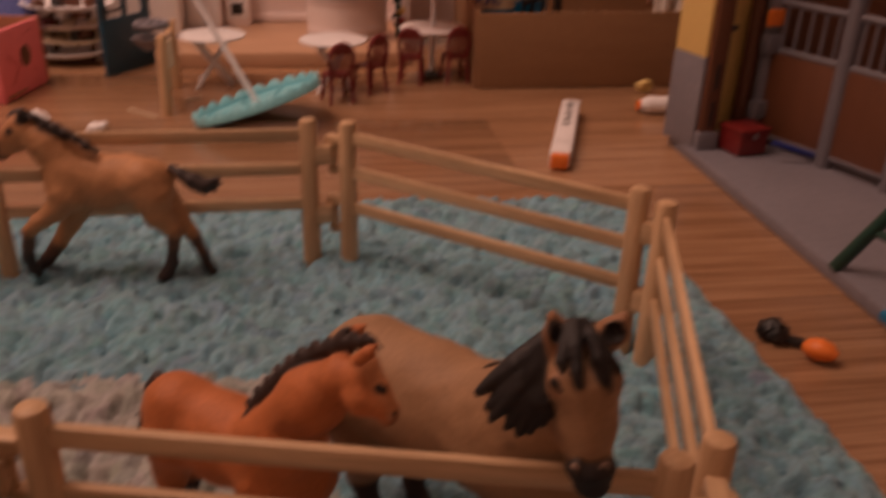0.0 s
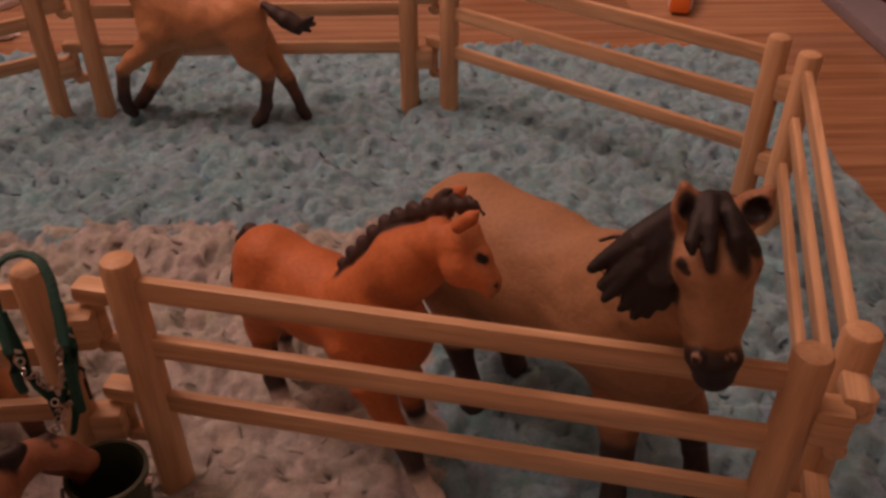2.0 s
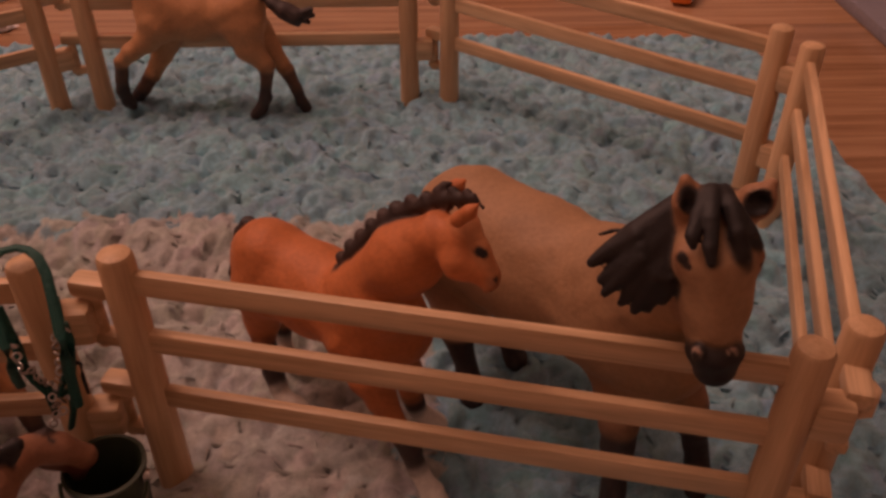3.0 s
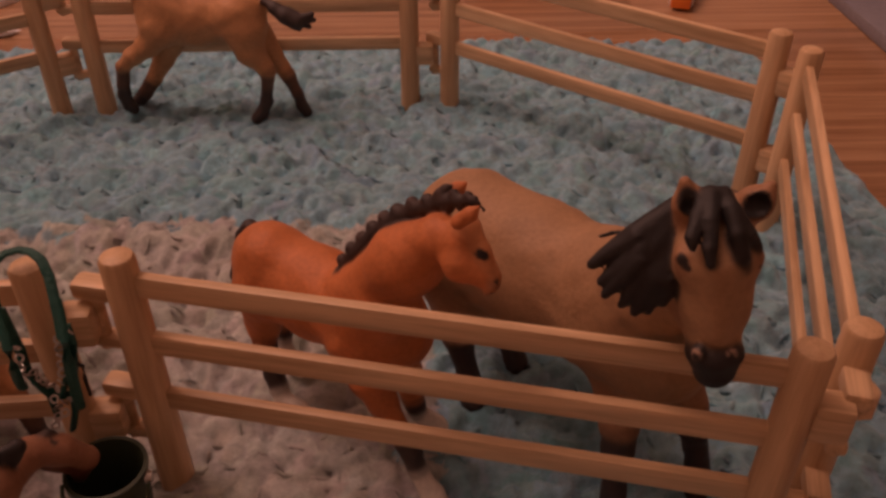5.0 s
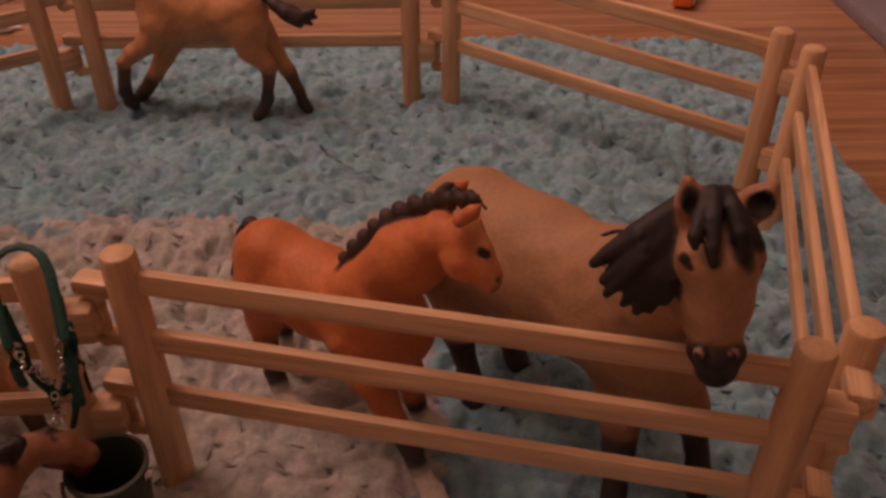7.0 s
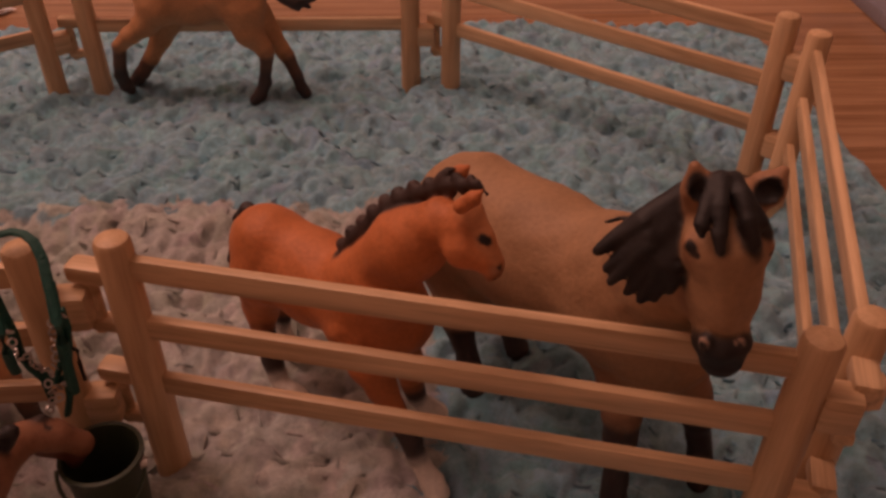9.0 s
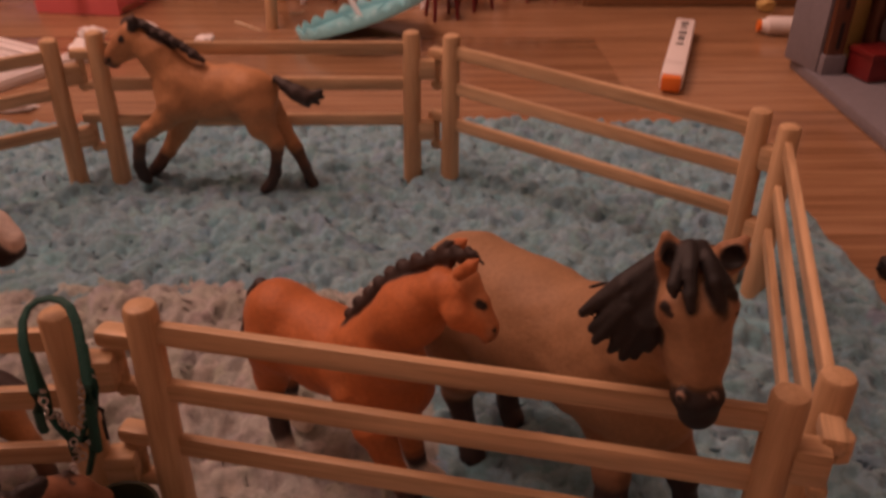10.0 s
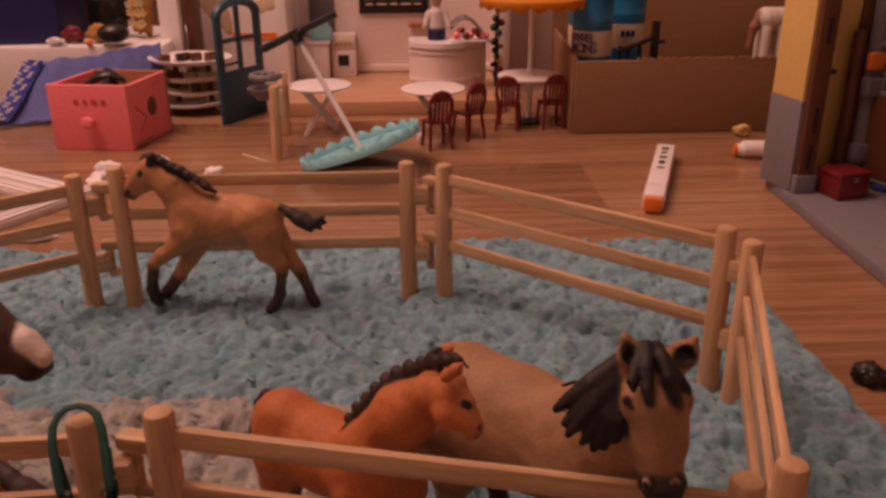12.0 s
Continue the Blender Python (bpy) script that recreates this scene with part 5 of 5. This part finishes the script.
part("body", arc_body(0.18, 0.74, 0.0, 0.42), M_CAFE, cc)
part("worktop", arc_body(0.74, 0.80, 0.04, 0.42), M_WHITE, cc)
part("moulding", arc_body(0.66, 0.69, 0.02, 0.42), M_CAFE, cc)
part("moulding", arc_body(0.30, 0.34, 0.025, 0.42), M_CAFE, cc)
part("plinth", arc_body(0.18, 0.24, 0.035, 0.42), M_CAFE, cc)
dc = thing("display_case", (0.83, 12.15, 0.80), "clear domed cake display case on the counter", "display case")
M_GLASS = material("clear_plastic", (0.9, 0.9, 0.9), 0.05, vary=0.0)
M_GLASS.node_tree.nodes["Principled BSDF"].inputs["Transmission Weight"].default_value = 1.0
M_GLASS.node_tree.nodes["Principled BSDF"].inputs["IOR"].default_value = 1.2
dome = [(0.58 + 0.5 * t, 0.80 + 0.30 * math.sin(math.pi * (0.12 + 0.88 * t) ** 0.8)) for t in [k / 12 for k in range(13)]]
bm = B()
lo = [bm.verts.new((x, 11.98, z)) for x, z in dome]
hi = [bm.verts.new((x, 12.32, z)) for x, z in dome]
for i in range(12):
    bm.faces.new((lo[i], lo[i + 1], hi[i + 1], hi[i]))
gl = part("dome", bm, M_GLASS, dc)
gl.visible_shadow = False
gs = gl.modifiers.new("thickness", "SOLIDIFY")
gs.thickness = 0.001
for y in (11.98, 12.32):
    part("rim", tube(B(), [(x, y, z) for x, z in dome], 0.012, 6), M_GREY, dc)
part("tray", box(B(), (0.83, 12.15, 0.815), (0.5, 0.32, 0.02), bevel=0.005), M_WHITE, dc)
for i in range(7):
    bm = B()
    bmesh.ops.create_icosphere(bm, subdivisions=2, radius=0.055, matrix=Matrix.Translation((0.66 + 0.06 * i, 12.08 + 0.09 * (i % 2), 0.875 + 0.06 * (i % 3 == 1))) @ Matrix.Diagonal((1, 1, 0.8, 1)))
    solo("toy_cake", bm, M_MAROON if i % 3 else M_RED, (0.66 + 0.06 * i, 12.1, 0.825), "small red toy cake in the display case", "cake", "cakes in the case")

# shop doll, one plain mesh
SKIN, SHIRT, APRON, HAIR = (0.50, 0.28, 0.19), (0.62, 0.56, 0.54), (0.01, 0.012, 0.06), (0.06, 0.03, 0.02)
dp = chain([(0.36, 12.32, 0.24, 0.05), (0.36, 12.32, 0.55, 0.07)], APRON, 0.02) + chain([(0.46, 12.32, 0.24, 0.05), (0.46, 12.32, 0.55, 0.07)], APRON, 0.02)
dp += chain([(0.41, 12.32, 0.72, 0.125), (0.41, 12.32, 0.92, 0.115)], APRON, 0.02) + chain([(0.41, 12.32, 0.97, 0.11), (0.41, 12.32, 1.12, 0.10)], SHIRT, 0.03)
dp += chain([(0.30, 12.30, 1.14, 0.04), (0.25, 12.24, 0.97, 0.035)], SHIRT, 0.02) + chain([(0.52, 12.30, 1.14, 0.04), (0.57, 12.24, 0.97, 0.035)], SHIRT, 0.02)
dp += chain([(0.41, 12.32, 1.2, 0.035), (0.41, 12.31, 1.31, 0.075)], SKIN, 0.02) + chain([(0.41, 12.34, 1.36, 0.075), (0.41, 12.36, 1.33, 0.07)], HAIR, 0.01)
doll = figure("shop_doll", dp, (0.41, 12.32, 0.18), "small toy shop doll in white shirt and navy apron", 0.02, (0, 1, 0))
tagged(doll, category="doll")

# oven unit and aqua case against the cafe wall
ov = thing("toy_oven", (-0.9, 13.2, 0.18), "cream toy oven with dark window and knobs", "oven")
part("body", box(B(), (-0.88, 13.22, 0.47), (0.34, 0.30, 0.58), bevel=0.015), M_CAFE, ov)
part("oven_door", box(B(), (-0.88, 13.065, 0.40), (0.28, 0.02, 0.26), bevel=0.008), M_WHITE, ov)
part("oven_window", box(B(), (-0.88, 13.05, 0.41), (0.15, 0.012, 0.15)), M_BLACK, ov)
part("control_panel", box(B(), (-0.88, 13.062, 0.64), (0.30, 0.02, 0.10)), M_CREAM, ov)
for k in range(4):
    part("control_knob", rod(B(), (-0.97 + 0.06 * k, 13.055, 0.64), (-0.97 + 0.06 * k, 13.03, 0.64), 0.018, 0.015, 10), M_GREY, ov)
ku = thing("kitchen_unit", (-1.3, 13.1, 0.18), "cream toy kitchen unit with two doors", "cabinet")
part("body", box(B(), (-1.30, 13.12, 0.42), (0.46, 0.4, 0.48), bevel=0.01), M_CAFE, ku)
part("worktop", box(B(), (-1.30, 13.10, 0.68), (0.50, 0.44, 0.04), bevel=0.01), M_WHITE, ku)
for s in (-1, 1):
    part("door", box(B(), (-1.30 + 0.11 * s, 12.91, 0.42), (0.20, 0.02, 0.42), bevel=0.008), M_WHITE, ku)
solo("bread_bin", box(box(B(), (-1.17, 13.05, 0.79), (0.30, 0.22, 0.18), 0, 0.05), (-1.17, 13.05, 0.90), (0.2, 0.16, 0.06), 0, 0.02), M_AQUA, (-1.17, 13.05, 0.70), "aqua toy bread bin on the kitchen unit", "bread bin")
# garland column at the cafe's edge
gc = thing("garland", (1.20, 12.3, 0), "dark hanging garland with coloured dots", "garland")
part("stem", rod(B(), (1.20, 12.3, 0), (1.20, 12.3, 1.7), 0.03, 0.03, 8), M_GREEN, gc)
for k in range(22):
    bm = B()
    z = 0.35 + 0.06 * k
    bmesh.ops.create_icosphere(bm, subdivisions=2, radius=rng.uniform(0.03, 0.055), matrix=Matrix.Translation((1.20 + 0.05 * math.sin(k * 2.4), 12.26 + 0.04 * math.cos(k * 2.4), z)))
    part("bead", bm, (M_GREEN, M_MAROON, M_BLACK, M_YELLOW, M_GREEN)[k % 5], gc)

# ---- cardboard box with barrels ----


def letter(ch, height, at, turn, mat, parent):
    """One printed letter, standing upright at a place and facing along -y before the turn."""
    text = bpy.data.curves.new("letter", "FONT")
    text.body, text.size, text.extrude, text.align_x = ch, height * 1.4 * U, 0.0004, "CENTER"
    draft = bpy.data.objects.new("letter_draft", text)
    me = bpy.data.meshes.new_from_object(draft)
    bpy.data.objects.remove(draft)
    me.materials.clear()
    me.materials.append(mat)
    ob = new("letter", me)
    ob.parent = parent
    ob.matrix_basis = Matrix.Translation(Vector(at) * U - root_of(parent).location) @ Euler((radians(90), 0, radians(turn))).to_matrix().to_4x4()
    return ob


cb = thing("cardboard_box", (3.1, 11.6, 0), "open brown cardboard box filled with toy accessories", "box")
part("front_wall", box(B(), (3.55, 10.425, 0.42), (3.30, 0.05, 0.82), 0.6, bevel=0.008), M_CARD, cb)
part("side_wall", box(B(), (1.97, 11.60, 0.43), (0.05, 2.36, 0.86), -4.0, bevel=0.008), M_CARD, cb)
part("side_wall", box(B(), (5.20, 11.60, 0.55), (0.05, 2.36, 1.1), bevel=0.008), M_CARD, cb)
part("back_wall", box(B(), (3.62, 12.80, 0.70), (3.20, 0.05, 1.40), bevel=0.008), M_CARD, cb)
part("bottom", box(B(), (3.58, 11.6, 0.03), (3.20, 2.36, 0.04)), M_CARD, cb)
for k in range(60):
    if k % 3 != 1:
        part("torn_edge", box(B(), (2.60 + 0.028 * k, 10.42 + rng.uniform(-0.01, 0.01), 0.835 + rng.uniform(0, 0.012)), (0.03, 0.04, 0.025), rng.uniform(-20, 20), 0.004), M_CARD, cb)
for i, (x, y, z, r, t) in enumerate(((2.19, 11.05, 0.56, 0.235, 0), (2.70, 11.55, 0.57, 0.24, -4), (2.33, 12.1, 0.47, 0.22, 0))):
    br = thing("toy_barrel", (x, y, 0.05), "blue toy barrel with a cream lettered band", "barrel", "barrels in the box")
    part("body", lathe(B(), (x, y, z), [(r * 0.92, 0.05 - z), (r, 0.08 - z), (r, -0.2), (r * 1.03, -0.18), (r, -0.16), (r, 0.62), (r * 1.03, 0.64), (r, 0.66), (r, 0.90), (r * 1.03, 0.92), (r * 0.9, 0.94)], 32), M_BLUE, br)
    lb = part("label", lathe(B(), (x, y, z), [(r * 1.012, 0.24), (r * 1.016, 0.25), (r * 1.016, 0.52), (r * 1.012, 0.53)], 32, cap=False), M_CREAM, br, "cream paper band")
    words = ("BARREL", "RACING") if i == 0 else ()
    for row, word in enumerate(words):
        for k, ch in enumerate(word):
            a = radians(-98 - 12.5 * (5 - k))
            letter(ch, 0.105, (x + r * 1.02 * math.cos(a), y + r * 1.02 * math.sin(a), z + 0.405 - 0.115 * row), math.degrees(a) + 90, M_NAVY, lb)
    for k in range(0 if words else 3):
        a = radians(-108 + 14 * k)
        part("printed_bar", box(B(), (x + r * 1.03 * math.cos(a), y + r * 1.03 * math.sin(a), z + 0.42), (0.045, 0.012, 0.075), math.degrees(a) + 90), M_NAVY, lb)
bf = thing("toy_fence", (2.8, 11.0, 0.06), "black toy fence piece sticking out of the box", "toy fence")
part("post", box(B(), (2.93, 11.0, 0.62), (0.09, 0.06, 1.12), bevel=0.01), M_BLACK, bf)
part("peg", rod(B(), (2.93, 11.0, 0.94), (3.05, 11.0, 0.94), 0.025), M_BLACK, bf)
part("rail", tube(B(), [(2.93, 11.0, 1.0), (2.75, 10.99, 0.92), (2.5, 10.98, 0.84)], 0.03, 8), M_BLACK, bf)
for x in (2.52, 2.62, 2.75):
    part("bar", rod(B(), (x, 10.99, 0.06), (x, 10.99, 0.90), 0.02), M_BLACK, bf)
px = chain([(4.80, 11.9, 1.06, 0.15), (4.58, 11.85, 1.08, 0.14)], SOCK, 0.06) + chain([(4.50, 11.83, 1.12, 0.06), (4.42, 11.8, 0.98, 0.055), (4.38, 11.79, 0.72, 0.04)], BAY, 0.04)
for q in (4.58, 4.80):
    for w in (11.78, 11.96):
        px += chain([(q, w, 0.95, 0.07), (q, w, 0.10, 0.05)], SOCK, 0.03)
figure("toy_horse", px, (4.40, 11.85, 0.05), "white toy horse with brown tail inside the box", 0.02, (0, 1, 0))


# ---- markers and small litter ----
def marker(tip, end, label):
    tip, end = Vector(tip), Vector(end)
    d = end - tip
    ang = math.degrees(math.atan2(d.y, d.x))
    ln, w = d.length, d.normalized()
    m = thing("marker_pen", (tip + end) / 2, label, "marker pen", "marker pens")
    mid = tip + d * 0.515
    part("body", box(B(), (mid.x, mid.y, 0.085), (ln * 0.95, 0.185, 0.15), ang, bevel=0.03), M_WHITE, m)
    c = tip + d * 0.022
    part("end_plug", box(B(), (c.x, c.y, 0.085), (ln * 0.05, 0.155, 0.125), ang, bevel=0.025), M_ORANGE, m)
    k = tip + d * 0.20
    part("cap_ring", box(B(), (k.x, k.y, 0.086), (ln * 0.02, 0.193, 0.158), ang, bevel=0.03), M_WHITE, m)
    for i, (f, s) in enumerate(((0.50, 0.05), (0.60, 0.10), (0.70, 0.07), (0.80, 0.06), (0.88, 0.08))):
        q = tip + d * f
        part("printed_bar", box(B(), (q.x, q.y, 0.1615), (s, 0.055 if i % 2 else 0.07, 0.004), ang), M_BLACK, m)
    q = tip - w * 0.003
    part("printed_bar", box(B(), (q.x, q.y, 0.075), (0.004, 0.07, 0.02), ang), M_MAROON, m)
    return m


marker((2.08, 7.70, 0), (2.68, 9.38, 0), "white square marker pen with an orange end")
m2 = thing("marker_pen", (3.6, 9.35, 0), "white round marker pen with an orange nib end", "marker pen", "marker pens")
part("body", rod(B(), (3.48, 9.36, 0.09), (4.6, 9.25, 0.09), 0.088, 0.088, 20), M_WHITE, m2)
part("collar", rod(B(), (3.42, 9.365, 0.085), (3.48, 9.36, 0.085), 0.06, 0.075, 18), M_WHITE, m2)
part("nib_end", rod(B(), (3.39, 9.368, 0.085), (3.42, 9.365, 0.085), 0.055, 0.055, 18), M_ORANGE, m2)
M_SHELL = material("pale_yellow_shell", (0.70, 0.52, 0.20), 0.5)
bm = crumple((3.78, 10.18, 0.07), (0.11, 0.06, 0.08))
solo("toy_shell", bm, M_SHELL, (3.78, 10.18, 0), "small pale yellow shell lying on the floor", "shell")
hat = thing("toy_hat", (2.56, 4.93, 0), "small black toy riding hat lying on the floor", "hat")
part("crown", crumple((2.55, 4.95, 0.06), (0.10, 0.09, 0.075)), M_BLACK, hat)
part("brim", box(B(), (2.64, 4.88, 0.03), (0.10, 0.08, 0.03), -40, bevel=0.012), M_BLACK, hat)
carrot = B()
tube(carrot, [(2.635, 4.78, 0.055), (2.655, 4.76, 0.065), (2.69, 4.72, 0.07), (2.73, 4.68, 0.068), (2.755, 4.655, 0.055)], [0.03, 0.06, 0.072, 0.06, 0.028], 14, 0.85)
solo("toy_carrot", carrot, M_ORANGE, (2.72, 4.71, 0), "bright orange toy vegetable lying on the floor", "toy vegetable")

# ---- toy barn, open to the paddock ----
barn = thing("toy_barn", (4.6, 6.3, 0), "yellow and grey toy stable with open front", "toy barn")
part("base_plate", box(B(), (5.3, 6.1, 0.05), (4.0, 4.5, 0.10), -0.8, bevel=0.02), M_STONE, barn)
part("pillar_foot", box(B(), (3.345, 8.16, 0.50), (0.43, 0.08, 0.80), -77, bevel=0.012), M_STONE, barn)
part("pillar", box(B(), (3.345, 8.16, 1.65), (0.42, 0.07, 1.50), -77, bevel=0.01), M_YELLOW, barn)
part("back_wall", box(B(), (3.68, 8.36, 1.2), (0.50, 0.10, 2.3), bevel=0.01), M_YELLOW, barn)
part("stall_wall", box(B(), (5.40, 8.34, 1.2), (2.92, 0.12, 2.3), bevel=0.01), M_BROWN, barn, "dark brown inner wall")
part("corner_post", rod(B(), (3.90, 8.20, 0.1), (3.90, 8.20, 1.46), 0.065, 0.06, 12, 0.03), M_BROWN, barn)
sw = part("far_wall", box(B(), (6.9, 6.2, 1.2), (0.10, 4.2, 2.3), bevel=0.01), M_BROWN, barn, "brown inner wall")
dp2 = part("door_post", box(B(), (3.465, 7.95, 1.28), (0.15, 0.10, 2.05), 4, bevel=0.01), M_BROWN, barn, "brown slotted door post")
for z in (0.42, 0.75, 1.5):
    part("slot", box(B(), (3.475, 7.898, z), (0.028, 0.012, 0.22), 4), M_BLACK, dp2)
part("post_foot", box(B(), (3.465, 7.95, 0.18), (0.19, 0.14, 0.16), 4, bevel=0.01), M_STONE, barn)
part("door_knob", rod(B(), (3.54, 7.92, 1.16), (3.585, 7.90, 1.16), 0.03, 0.02, 10), M_BLACK, barn)
for x, y in ((4.02, 8.12), (4.30, 7.4), (4.50, 6.8)):
    part("column", rod(B(), (x, y, 0.1), (x, y, 1.9), 0.07, 0.07, 12), M_GREY, barn)
for (x0, y0), (x1, y1) in (((4.02, 8.12), (4.30, 7.4)), ((4.30, 7.4), (4.50, 6.8))):
    for z in (0.2, 0.95, 1.35):
        part("stall_rail", rod(B(), (x0, y0, z), (x1, y1, z), 0.03), M_GREY, barn)
    mx, my = (x0 + x1) / 2, (y0 + y1) / 2
    part("stall_panel", box(B(), (mx, my, 0.57), (math.hypot(x1 - x0, y1 - y0) - 0.1, 0.05, 0.72), math.degrees(math.atan2(y1 - y0, x1 - x0)), bevel=0.01), M_BROWN, barn)
for (x0, y0), (x1, y1) in (((4.02, 8.12), (4.30, 7.4)), ((4.30, 7.4), (4.50, 6.8))):
    for k in range(1, 6):
        x, y = x0 + (x1 - x0) * k / 6, y0 + (y1 - y0) * k / 6
        part("grille_bar", rod(B(), (x, y, 0.95), (x, y, 1.35), 0.014, 0.014, 8), M_GREY, barn)
part("column_clip", box(B(), (4.0, 8.05, 1.00), (0.16, 0.12, 0.16), 10, bevel=0.02), M_GREY, barn)
part("column_clip", box(B(), (3.99, 8.05, 0.42), (0.16, 0.12, 0.16), 10, bevel=0.02), M_GREY, barn)
part("name_plate", box(B(), (3.99, 8.05, 1.22), (0.14, 0.06, 0.14), 10, bevel=0.01), M_ORANGE, barn)
for dx in (0.0, 0.08):
    part("tool_rod", tube(B(), [(3.99 + dx, 8.2, 1.32), (4.02 + dx, 8.15, 1.6), (3.98 + dx, 8.15, 2.1)], 0.03, 8), M_BLACK, barn)
ch = thing("tack_chest", (3.84, 7.78, 0.12), "small maroon toy tack chest with a lid", "chest")
part("body", box(B(), (3.775, 7.83, 0.205), (0.30, 0.28, 0.19), 13, bevel=0.012), M_MAROON, ch)
part("lid", box(B(), (3.775, 7.83, 0.32), (0.33, 0.31, 0.05), 13, bevel=0.022), M_MAROON, ch)
part("latch", box(B(), (3.808, 7.682, 0.285), (0.04, 0.02, 0.05), 13, bevel=0.006), M_METAL, ch)
solo("toy_broom", rod(B(), (3.90, 7.55, 0.27), (4.40, 7.45, 0.13), 0.022, 0.022, 10), M_NAVY, (4.2, 7.5, 0.1), "blue toy broom handle leaning in the stable", "broom")
# green jump stand at the stable's edge
js = thing("jump_stand", (3.4, 5.3, 0.1), "dark green toy jump stand with blue foot", "jump stand")
part("strut", rod(B(), (3.30, 5.58, 0.10), (3.62, 5.28, 0.95), 0.045, 0.04, 10), M_GREEN, js)
part("strut", rod(B(), (3.45, 4.88, 0.10), (3.62, 5.28, 0.95), 0.045, 0.04, 10), M_GREEN, js)
part("crossbar", rod(B(), (3.42, 5.48, 0.40), (3.52, 5.06, 0.42), 0.03, 0.03, 8), M_GREEN, js)
part("foot", box(B(), (3.36, 4.92, 0.13), (0.36, 0.10, 0.06), 8, bevel=0.015), M_BLUE, js, "bright blue foot")
